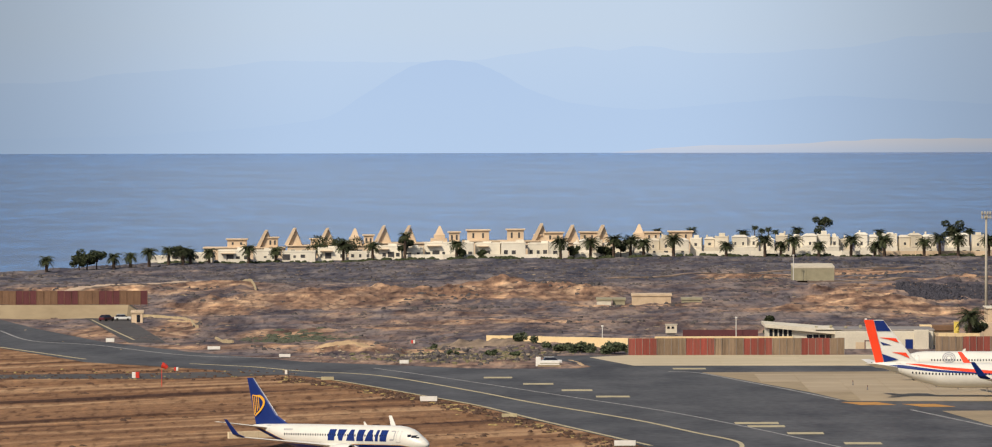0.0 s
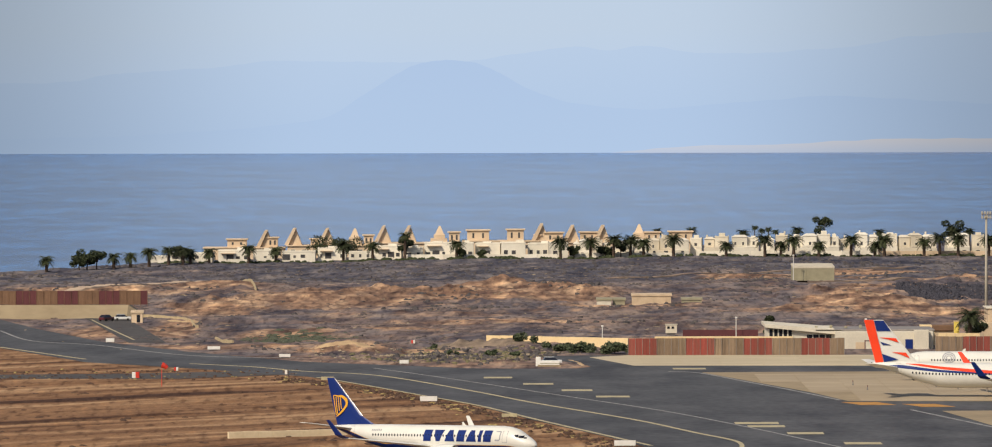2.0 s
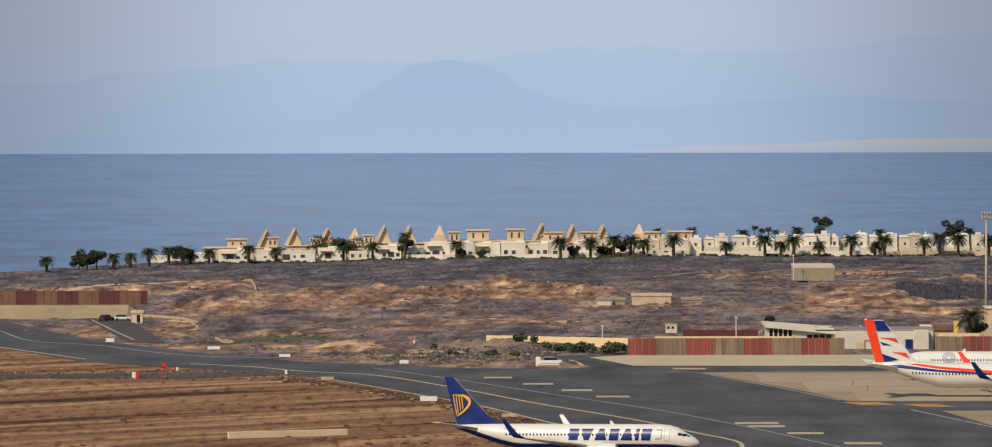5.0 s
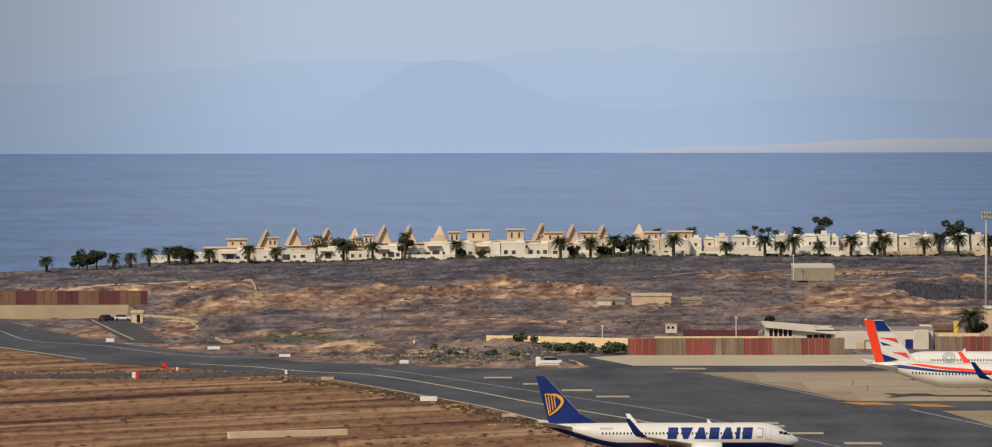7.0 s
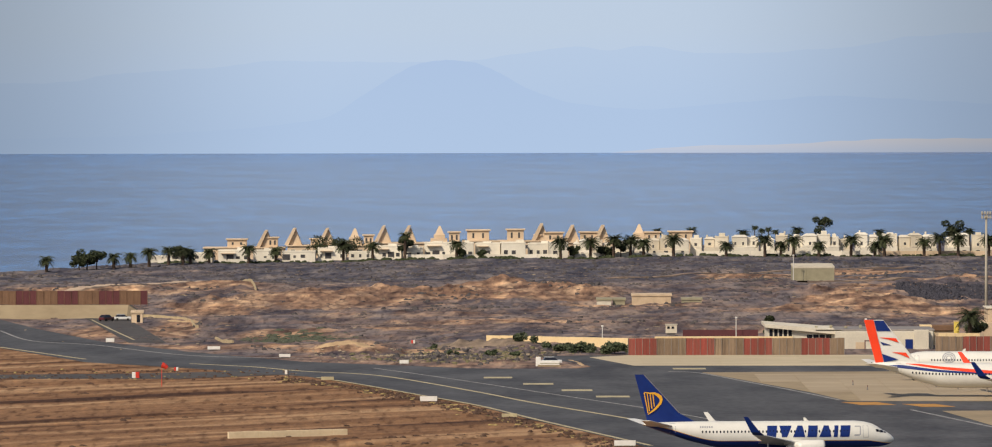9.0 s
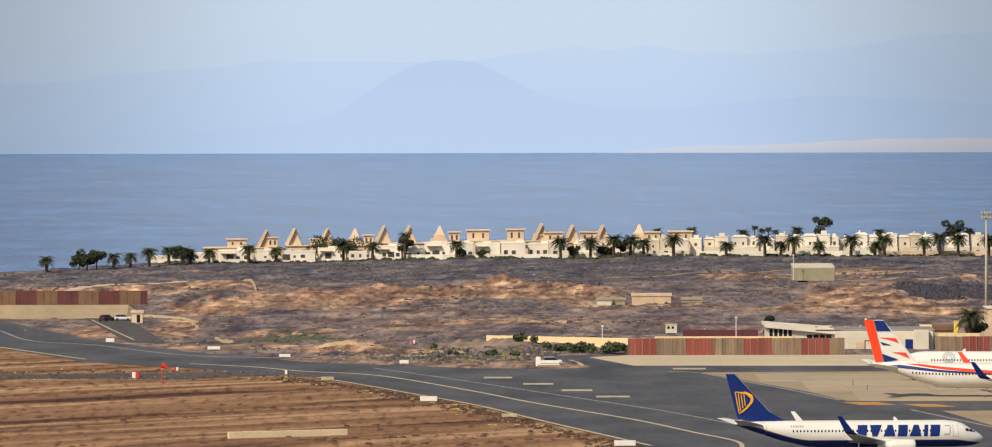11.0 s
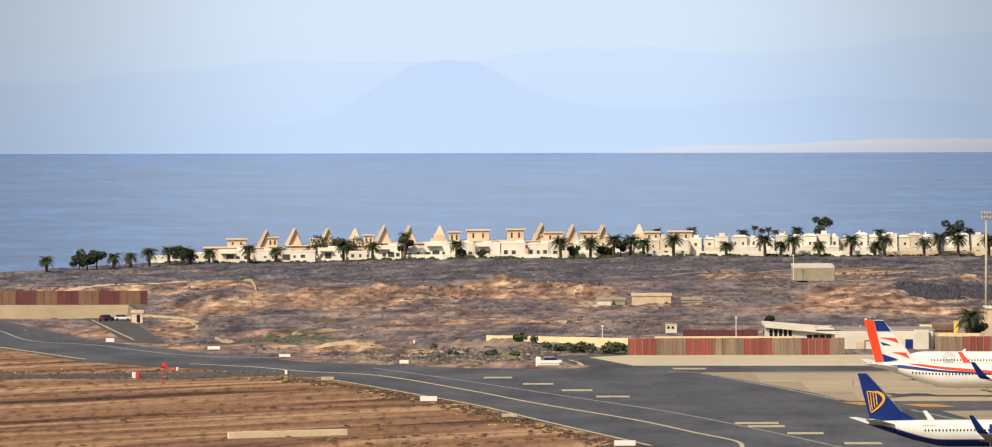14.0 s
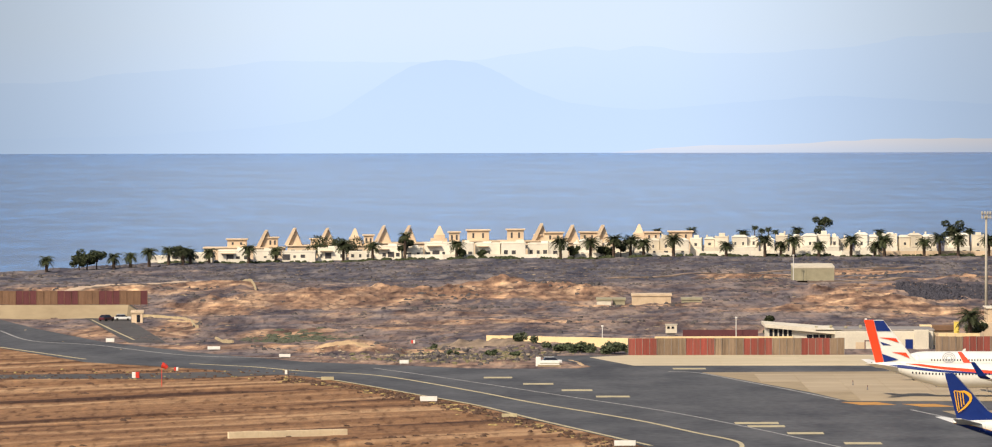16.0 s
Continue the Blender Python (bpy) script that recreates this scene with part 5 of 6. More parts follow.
bmesh.ops.recalc_face_normals(bm, faces=bm.faces)
tagged(part("pavement_bank", bm, M_CONCRETE), "sloping pale concrete bank under the fence", "embankment", kind="structure")
blast_fence(-84.7 - 4.95 * 12, 1464, 2.9, 1.65, 3.3, 37, 3, True, (M_OLD_RED, M_OLD_TAN), "faded maroon and tan corrugated fence on a bank")


# ---- airfield buildings ----
def terminal():
    root = thing("airport_building", pose(57.0, 1290, -0.9), "low white airport building with slanting roof slab and dark windows", "building")
    part("wall", boxed(0, 14, 0, 16, -0.5, 5.0, bevel=0.05), M_DULL_WHITE, root)
    bm = bmesh.new()
    v = [bm.verts.new(p) for p in ((-0.6, -1, 5.3), (15.5, -1, 3.7), (15.5, 17, 3.7), (-0.6, 17, 5.3), (-0.6, -1, 6.0), (15.5, -1, 4.7), (15.5, 17, 4.7), (-0.6, 17, 6.0))]
    for q in ((3, 2, 1, 0), (4, 5, 6, 7), (0, 1, 5, 4), (1, 2, 6, 5), (2, 3, 7, 6), (3, 0, 4, 7)):
        bm.faces.new([v[i] for i in q])
    part("roof", bm, M_DULL_WHITE, root, "thick white roof slab")
    for i in range(5):
        w = part("window", boxed(0.35 + i * 1.0, 1.05 + i * 1.0, -0.06, 0.1, 2.3, 4.9), M_DARK, root)
        part("frame", boxed(1.07 + i * 1.0, 1.32 + i * 1.0, -0.14, -0.01, 2.3, 5.0), M_DULL_WHITE, w)
    for i in range(4):
        part("louvre", boxed(8.2 + i * 1.35, 9.3 + i * 1.35, -0.08, 0.1, 2.95, 3.75), M_DARK, root)
    root = thing("airport_building", pose(71.0, 1286, -1.0), "long flat white airport building with service doors", "building")
    part("wall", boxed(0, 20.5, 0, 18, -0.5, 4.6, bevel=0.05), M_DULL_WHITE, root)
    part("roof", boxed(-4, 21, 3, 19, 4.6, 4.95, bevel=0.05), M_POST, root, "flat pale roof")
    part("door", boxed(4.2, 6.2, -0.08, 0.1, -0.4, 2.4), M_OCHRE, root, "brown service door")
    part("door", boxed(14.6, 16.2, -0.08, 0.1, -0.4, 3.0), M_NAVY, root, "blue service door")
    part("door", boxed(9.6, 12.6, -0.08, 0.1, -0.4, 2.8), M_GREENGREY, root, "grey shutter door")
    part("annexe", boxed(16.4, 19.4, -2, -0.02, -0.4, 5.0, bevel=0.05), M_DULL_WHITE, root)
    for i in range(5):
        part("roof_vent", boxed(-4 + i * 3.1, -3.4 + i * 3.1, 6, 6.7, 5.1, 5.5 + 0.25 * (i % 2), bevel=0.05), M_GREENGREY, root)
    root = thing("service_building", pose(104.3, 1314, 0), "sand-yellow service building with a stepped flat roof", "building")
    part("wall", boxed(0, 22, 0, 12, -0.5, 4.4, bevel=0.05), M_TAN_SHEET, root)
    part("upper_wall", boxed(1.0, 22, 2, 12, 4.4, 7.2, bevel=0.05), M_TAN_SHEET, root)
    part("roof", boxed(0.7, 22.3, 1.7, 12.3, 7.2, 7.5, bevel=0.04), M_DULL_WHITE, root)
    part("door", boxed(2.0, 3.2, -0.06, 0.1, -0.4, 2.2), M_DARK, root)

    root = thing("service_hut", pose(90.0, 1304, 0), "cream block with a brown-roofed lean-to", "building")
    part("wall", boxed(0, 2.5, 0, 4, -0.5, 4.2, bevel=0.05), M_CREAM, root)
    part("lean_to", boxed(2.52, 7.0, 0.4, 4, -0.5, 3.0, bevel=0.04), M_TAN_SHEET, root)
    part("roof", boxed(2.54, 7.2, 0.0, 4.2, 3.0, 4.2, bevel=0.08), M_OLD_TAN, root, "deep brown roof edge")
    part("pier", boxed(2.0, 3.0, -1.2, -0.4, -0.5, 2.7, bevel=0.04), M_CREAM, root)
    root = thing("gate_pier", pose(97.0, 1302, 0), "bright yellow rendered gate pier", "pier")
    part("shaft", boxed(0, 1.1, 0, 0.8, -0.5, 5.0, bevel=0.04), M_BRIGHT_YELLOW, root)
    part("cap", boxed(-0.06, 1.16, -0.06, 0.86, 5.0, 5.2, bevel=0.03), M_CREAM, root)
    # reddish door frame standing before the long building
    root = thing("door_frame", pose(76.9, 1283, -0.9), "dark red open door frame before the white building", "door frame")
    part("post", boxed(0, 0.22, 0, 0.22, -0.3, 2.6), M_OLD_RED, root)
    part("post", boxed(1.5, 1.72, 0, 0.22, -0.3, 2.6), M_OLD_RED, root)
    part("lintel", boxed(0, 1.72, 0, 0.22, 2.6, 2.82), M_OLD_RED, root)


terminal()


def shed(x, y, z, w, d, h, material, roofm, label, name="shed", ribs=0, over=0.2, slope=0.25):
    root = thing(name, pose(x, y, z), label, "shed")
    part("wall", boxed(0, w, 0, d, -0.6, h, bevel=0.03), material, root)
    bm = bmesh.new()
    v = [bm.verts.new(p) for p in ((-over, -over, h), (w + over, -over, h), (w + over, d + over, h + slope), (-over, d + over, h + slope), (-over, -over, h + 0.45), (w + over, -over, h + 0.45), (w + over, d + over, h + 0.45 + slope), (-over, d + over, h + 0.45 + slope))]
    for q in ((3, 2, 1, 0), (4, 5, 6, 7), (0, 1, 5, 4), (1, 2, 6, 5), (2, 3, 7, 6), (3, 0, 4, 7)):
        bm.faces.new([v[i] for i in q])
    part("roof", bm, roofm, root)
    for i in range(ribs):
        part("rib", boxed(w * (i + 0.5) / ribs - 0.06, w * (i + 0.5) / ribs + 0.06, -0.07, -0.005, -0.3, h - 0.05), material, root)
    return root


shed(82.8, 1712, land(88, 1712) - 0.1, 11.4, 14, 3.7, M_GREENGREY, M_CREAM_STUCCO, "grey-green flat shed with a pale roof edge on open land", ribs=8, over=0.08, slope=0.5)
shed(34.1, 1543, land(39, 1543) - 0.2, 9.8, 3.2, 1.95, M_TAN_SHEET, M_TAN_SHEET, "long tan weathered shed beside rubble", ribs=12)
shed(25.3, 1543, land(28, 1543) - 0.2, 3.6, 3.0, 1.5, M_DULL_WHITE, M_GREENGREY, "small grey shed on open land")
shed(29.4, 1545, land(31, 1545) - 0.2, 3.0, 2.6, 1.4, M_GREENGREY, M_GREENGREY, "small grey shed on open land")
shed(46.5, 1540, land(48, 1540) - 0.2, 5.0, 2.0, 0.7, M_GREENGREY, M_GREENGREY, "low heap of grey sheeting beside the shed")
shed(-84.8, 1429, 0.0, 2.6, 2.4, 2.2, M_OCHRE, M_TAN_SHEET, "small pale guard hut with a dark opening", "guard_hut")
tagged(part("door", boxed(1.2, 2.0, -0.05, 0.1, 0.1, 1.9), M_DARK, [o for o in scene.objects if o.name.startswith("guard_hut")][0]))


def cabin():
    root = thing("watch_cabin", pose(36.9, 1346, land(38, 1346)), "small white raised cabin with dark windows", "cabin")
    part("plinth", boxed(0.6, 2.3, 0.3, 2.1, -0.8, 0.45, bevel=0.04), M_POST, root)
    part("wall", boxed(0.25, 2.7, 0, 2.4, 0.45, 2.3, bevel=0.04), M_CREAM_STUCCO, root)
    part("roof", boxed(0.12, 2.83, -0.13, 2.53, 2.3, 2.43, bevel=0.03), M_CREAM_STUCCO, root)
    for x in (0.55, 1.5):
        part("window", boxed(x, x + 0.55, -0.05, 0.08, 1.45, 1.95), M_DARK, root)
    part("barrier", boxed(4.0, 20.5, 1.0, 1.2, -0.6, 1.15), M_OLD_RED, root, "dull maroon low barrier")


cabin()


def low_wall(x0, y0, x1, y1, h, th, material, label, name="low_wall", cat="wall", bays=8):
    L = math.hypot(x1 - x0, y1 - y0)
    z = min(land(x0, y0), land(x1, y1))
    root = thing(name, pose(x0, y0, z, 0, 0, math.degrees(math.atan2(y1 - y0, x1 - x0))), label, cat)
    rnd = random.Random(int(abs(x0) * 7))
    for i in range(bays):
        o = part("block", boxed(L * i / bays + 0.01, L * (i + 1) / bays - 0.01, -th / 2, th / 2, -0.5, h + rnd.uniform(-0.03, 0.03), bevel=0.03), material, root)
    return root


low_wall(-42.6, 975, -23.9, 982.5, 1.05, 0.6, M_BARRIER, "long low pale concrete barrier on bare earth", "concrete_barrier", "barrier", 8)
low_wall(-2.0, 1303, 33, 1284, 2.3, 0.6, M_CREAM, "cream rendered wall along the airfield road", bays=12)
low_wall(33.1, 1284, 62, 1284, 2.75, 0.6, M_CREAM, "cream rendered wall behind the blast fence", bays=9)
low_wall(92.4, 1284, 101.0, 1284, 3.35, 0.5, M_CREAM, "cream wall behind the blast fence", bays=5)
def dirt_track(spine, half, material, label):
    """A worn track laid over the rough ground."""
    bm = bmesh.new()
    prev = None
    for p in curve_through([(x, y, 0) for x, y in spine], 26):
        z = max(land(p.x + ox, p.y + oy) for ox in (-2.5, 0, 2.5) for oy in (-6, -3, 0, 3))
        row = [bm.verts.new((p.x + ox, p.y - 0.4 * ox, z + dz)) for ox, dz in ((-half - 0.4, -1.2), (-half, 0.12), (half, 0.1), (half + 0.4, -1.2))]
        if prev:
            for k in range(3):
                bm.faces.new((prev[k], prev[k + 1], row[k + 1], row[k]))
        prev = row
    bmesh.ops.recalc_face_normals(bm, faces=bm.faces)
    return tagged(part("pavement_track", bm, material), label, "track", kind="structure")


# a pale dirt track climbs behind the fence, fainter ones cross the open land
dirt_track([(-165, 1588), (-122, 1628), (-107.5, 1646), (-92.5, 1683), (-73.5, 1730)], 2.0, M_TRACK, "pale dusty dirt track over dark volcanic land")
dirt_track([(84, 1686), (96, 1700), (112, 1716), (150, 1776)], 1.3, M_EARTH_TRACK, "faint brown track across the open land")
dirt_track([(28, 1776), (50, 1800), (78, 1846), (128, 1905)], 1.0, M_EARTH_TRACK, "faint brown track across the open land")
def earth_berm(spine, half, height, label, material=None):
    """A low rounded bank of thrown-up earth along a line."""
    bm = bmesh.new()
    line = curve_through([(x, y, 0) for x, y in spine], 24)
    prev = None
    for i, p in enumerate(line):
        d = (line[min(i + 1, len(line) - 1)] - line[max(i - 1, 0)]).normalized()
        nx, ny = -d.y, d.x
        f = min(1.0, 0.12 + 4.0 * min(i, len(line) - 1 - i) / len(line)) * (0.8 + 0.5 * noise.noise((p.x * 0.5, p.y * 0.5, 3)))
        row = []
        for k in range(7):
            u = -1 + k / 3
            q = (p.x + u * half * nx, p.y + u * half * ny)
            row.append(bm.verts.new((*q, land(*q) - 0.15 + height * f * (1 - u * u) * (1 + 0.4 * noise.noise((q[0] * 0.9, q[1] * 0.9, 8))))))
        if prev:
            for k in range(6):
                bm.faces.new((prev[k], prev[k + 1], row[k + 1], row[k]))
        prev = row
    bmesh.ops.recalc_face_normals(bm, faces=bm.faces)
    if sum(f.normal.z for f in bm.faces) < 0:
        bmesh.ops.reverse_faces(bm, faces=bm.faces)
    return tagged(part("earth_berm", bm, material or M_PALE_EARTH, smooth_shade=True), label, "earth bank", "earth banks")


earth_berm([(-39.5, 1291), (-35, 1289), (-30, 1291), (-24.5, 1287)], 2.4, 0.42, "low bank of pale ochre earth beside the taxiway")
earth_berm([(-19, 1282), (-12, 1279), (-4, 1281)], 2.2, 0.36, "low bank of pale ochre earth beside the taxiway")
earth_berm([(-77, 1442), (-73, 1432), (-68.6, 1424)], 2.0, 0.5, "low bank of pale ochre earth near the guard hut")
earth_berm([(13.2, 1246), (16.2, 1229), (17.4, 1212)], 0.7, 0.35, "low pale kerb of earth round the tip of the bank")
earth_berm([(-13, 1302), (-6, 1299), (0, 1296), (9, 1289)], 4.5, 1.6, "scrubby brown bank before the cream wall", M_DULL_EARTH)
# field walls of pale stone
for tall, _pts in ((0.45, ((-73, 1735), (-67.5, 1690), (-64, 1637))), (0.4, ((-61.5, 1347), (-59.5, 1333), (-56.6, 1321))), (0.4, ((-84, 1460), (-73, 1440), (-68, 1400)))):
    bm = bmesh.new()
    line = curve_through([(*p, 0) for p in _pts], 26)
    prev = None
    for i, p in enumerate(line):
        z = max(land(p.x + ox, p.y + oy) for ox in (-1.2, 0, 1.2) for oy in (-6, -3, 0))
        d = (line[min(i + 1, len(line) - 1)] - line[max(i - 1, 0)]).normalized()
        nx, ny = -d.y, d.x
        row = [bm.verts.new((p.x + sx * nx, p.y + sx * ny, z + dz)) for sx, dz in ((-0.3, -1.6), (-0.18, tall), (0.18, tall), (0.3, -1.6))]
        if prev:
            for k in range(4):
                bm.faces.new((prev[k], row[k], row[(k + 1) % 4], prev[(k + 1) % 4]))
        prev = row
    bm.verts.ensure_lookup_table()
    bm.faces.new(bm.verts[:4])
    bm.faces.new(bm.verts[-4:])
    bmesh.ops.recalc_face_normals(bm, faces=bm.faces)
    tagged(part("stone_wall", bm, M_FIELDSTONE), "low pale dry-stone field wall", "wall", "field walls")


# ---- masts, signs, markers ----
def light_mast(x, y, h):
    root = thing("light_mast", pose(x, y, 0.0), "tall slim steel floodlight mast with a cluster of lamps", "light mast")
    part("pole", tube(bmesh.new(), (0, 0, -0.3), (0, 0, h - 0.6), 0.40, 0.20, 12), M_MAST, root, smooth_shade=True)
    part("base_plate", tube(bmesh.new(), (0, 0, 0), (0, 0, 0.5), 0.7, 0.6, 12), M_CONCRETE, root)
    part("crossbar", boxed(-1.15, 1.15, -0.12, 0.12, h - 0.75, h - 0.55), M_POST, root)
    for i in range(4):
        for z in (h - 1.45, h - 0.5):
            part("lamp", boxed(-1.1 + i * 0.6, -0.7 + i * 0.6, -0.5, 0.1, z, z + 0.62, bevel=0.06), M_MAST, root)
    return root


light_mast(108.2, 1357, 27.0)


def sign_board(x, y, w, h, label="white airfield sign board on short legs", slant=0):
    root = thing("sign_board", pose(x, y, land(x, y), 0, 0, slant), label, "sign", "airfield signs")
    part("panel", boxed(-w / 2, w / 2, -0.09, 0.09, 0.25, 0.25 + h, bevel=0.02), M_SIGN, root)
    part("frame", boxed(-w / 2 - 0.05, w / 2 + 0.05, 0.09, 0.16, 0.2, 0.3 + h), M_POST, root)
    for s in (-0.4, 0.4):
        part("leg", boxed(s * w - 0.05, s * w + 0.05, -0.05, 0.05, -0.3, 0.25), M_POST, root)


for _x, _y, _w, _h in ((-11.9, 1080, 3.0, 0.85), (-59, 1284, 2.6, 0.65), (-43, 1249, 2.3, 0.6), (-18.3, 1220.7, 1.8, 0.7), (19.9, 951, 3.3, 0.8), (-83, 1321, 1.8, 0.8), (-40.3, 1178, 0.45, 0.8)):
    sign_board(_x, _y, _w, _h)


for _x, _y, _w in ((-31.8, 1158, 2.4), (2.2, 1031, 2.6)):
    _r = thing("marker_board", pose(_x, _y, land(_x, _y)), "low muddy yellow marker board beside the taxiway", "marker", "airfield signs")
    part("panel", boxed(-_w / 2, _w / 2, -0.1, 0.1, 0.1, 0.75, bevel=0.03), M_YELLOW, _r)
    for _s in (-0.4, 0.4):
        part("leg", boxed(_s * _w - 0.06, _s * _w + 0.06, -0.06, 0.06, -0.3, 0.1), M_POST, _r)

# small bollards on the stand
for _x, _y in ((65.8, 1134), (67.4, 1116), (84.0, 1118), (80.6, 1126), (88.5, 1108)):
    _r = thing("bollard", pose(_x, _y, 0.1), "small dark bollard with a red top standing on concrete", "bollard", "bollards on the stand")
    part("body", tube(bmesh.new(), (0, 0, 0), (0, 0, 0.65), 0.16, 0.09, 8), M_POST, _r)
    part("top", tube(bmesh.new(), (0, 0, 0.655), (0, 0, 0.95), 0.10, 0.05, 8), M_OLD_RED, _r)


def equipment(x, y):
    root = thing("equipment_cabinet", pose(x, y, 0), "white airfield equipment cabinets on a plinth", "cabinet")
    part("plinth", boxed(-0.4, 4.2, -0.4, 1.4, -0.2, 0.25), M_CONCRETE, root)
    part("body", boxed(0.0, 3.9, 0, 1.0, 0.25, 1.05, bevel=0.05), M_SIGN, root)
    part("body", boxed(-0.8, 0.2, 1.6, 2.6, -0.2, 1.75, bevel=0.05), M_SIGN, root)
    part("band", boxed(0.0, 3.9, -0.02, -0.005, 0.5, 0.62), M_GREENGREY, root)


equipment(8.6, 1212)


def marker(x, y, kind):
    if kind == 0:
        root = thing("marker_box", pose(x, y, 0), "red and white airfield marker box", "marker")
        part("body", boxed(-0.7, 0.0, -0.4, 0.4, -0.2, 1.1, bevel=0.04), M_SIGN, root)
        part("panel", boxed(0.002, 0.7, -0.42, 0.42, -0.2, 1.15, bevel=0.04), M_RED, root)
    elif kind == 1:
        root = thing("windsock", pose(x, y, 0), "small red windsock on a slim pole", "windsock")
        part("pole", tube(bmesh.new(), (0, 0, -0.3), (0, 0, 4.0), 0.07, 0.05, 8), M_RED, root)
        bm = bmesh.new()
        tube(bm, (0, 0, 4.1), (0.55, 0, 3.9), 0.55, 0.50, 10)
        tube(bm, (0.55, 0, 3.9), (1.0, 0, 3.5), 0.50, 0.38, 10)
        part("sleeve", bm, M_RED, root)
    else:
        root = thing("marker_box", pose(x, y, 0), "small red and white marker on a leg", "marker")
        part("body", boxed(-0.40, 0.0, -0.3, 0.3, 0.35, 1.05, bevel=0.04), M_RED, root)
        part("panel", boxed(0.002, 0.40, -0.3, 0.3, 0.35, 1.05, bevel=0.04), M_SIGN, root)
        part("leg", boxed(-0.08, 0.08, -0.08, 0.08, -0.2, 0.35), M_POST, root)


marker(-68.6, 1169, 0)
marker(-61.8, 1135, 1)
marker(-62.0, 1190, 2)
marker(-17.7, 1309, 2)
def parked_car(x, y, turn, paint, label, tall=1.45):
    root = thing("parked_car", pose(x, y, land(x, y) + 0.05, 0, 0, turn), label, "car", "parked cars")
    part("body", boxed(-2.0, 2.0, -0.85, 0.85, 0.28, 0.92, bevel=0.12), paint, root)
    bm = bmesh.new()
    lo = [bm.verts.new(p) for p in ((-1.7, -0.78, 0.92), (1.1, -0.78, 0.92), (1.1, 0.78, 0.92), (-1.7, 0.78, 0.92))]
    hi = [bm.verts.new(p) for p in ((-1.35, -0.64, tall), (0.45, -0.64, tall), (0.45, 0.64, tall), (-1.35, 0.64, tall))]
    bm.faces.new(lo[::-1])
    bm.faces.new(hi)
    for i in range(4):
        bm.faces.new((lo[i], lo[(i + 1) % 4], hi[(i + 1) % 4], hi[i]))
    part("cabin", bm, M_DARK, root, "dark glazed cabin")
    part("roof", boxed(-1.4, 0.5, -0.66, 0.66, tall, tall + 0.06, bevel=0.02), paint, root)
    for wx in (-1.25, 1.25):
        for wy in (-0.8, 0.8):
            part("wheel", tube(bmesh.new(), (wx, wy - 0.1, 0.31), (wx, wy + 0.1, 0.31), 0.31, 0.31, 14), M_RUBBER, root)
    return root


parked_car(-91.2, 1438, 55, M_CAR_DARK, "dark maroon small car parked beside the guard hut")
parked_car(-87.6, 1441, 4, M_CAR_WHITE, "white car parked beside the guard hut")
parked_car(11.0, 1219, 8, M_CAR_WHITE, "white airport car parked behind equipment cabinets", 1.5)
# slim posts behind the fence
for _x, _y, _h in ((82.6, 1708, 7.0), (22.8, 1320, 3.2), (52.5, 1345, 4.2), (80, 1330, 4.5), (83, 1335, 4.0)):
    _r = thing("post", pose(_x, _y, land(_x, _y)), "slim pale post standing on open ground", "post", "posts on open ground")
    part("pole", tube(bmesh.new(), (0, 0, -0.4), (0, 0, _h), 0.10, 0.08, 8), M_SIGN, _r)
    part("cap", boxed(-0.25, 0.25, -0.2, 0.2, _h, _h + 0.3, bevel=0.04), M_SIGN, _r)

# ---- shrubs, scrub and stones ----
def clump(x, y, w, h, seed, label="low green shrub on dry ground"):
    rnd = random.Random(seed)
    root = thing("shrub", pose(x, y, land(x, y) - 0.05), label, "shrub", "green shrubs")
    blobs = [(rnd.uniform(-w / 2, w / 2), rnd.uniform(-1.5, 1.5), h * rnd.uniform(0.3, 0.7), h * rnd.uniform(0.35, 0.55)) for _ in range(max(3, int(w * 1.2)))]
    part("foliage", bush_mesh("foliage", blobs, seed, 0.32, M_LEAF, 110), None, root)


for _i, (_x, _y, _w, _h) in enumerate(((13, 1276, 6.0, 2.0), (17.5, 1270, 6.5, 2.4), (21.5, 1266, 6.5, 2.6), (25, 1263, 5.0, 2.4), (6, 1292, 4.5, 2.2), (1, 1296, 3.0, 1.2), (-1, 1262, 2.4, 1.5), (4, 1258, 2.2, 1.2), (-9, 1266, 2.0, 1.0), (-12, 1290, 3, 1.0), (30, 1269, 3, 1.6))):
    clump(_x, _y, _w, _h, 300 + _i)
copy_thing(PALMS[1], pose(100.1, 1300, 0.3, 0, 0, 10))


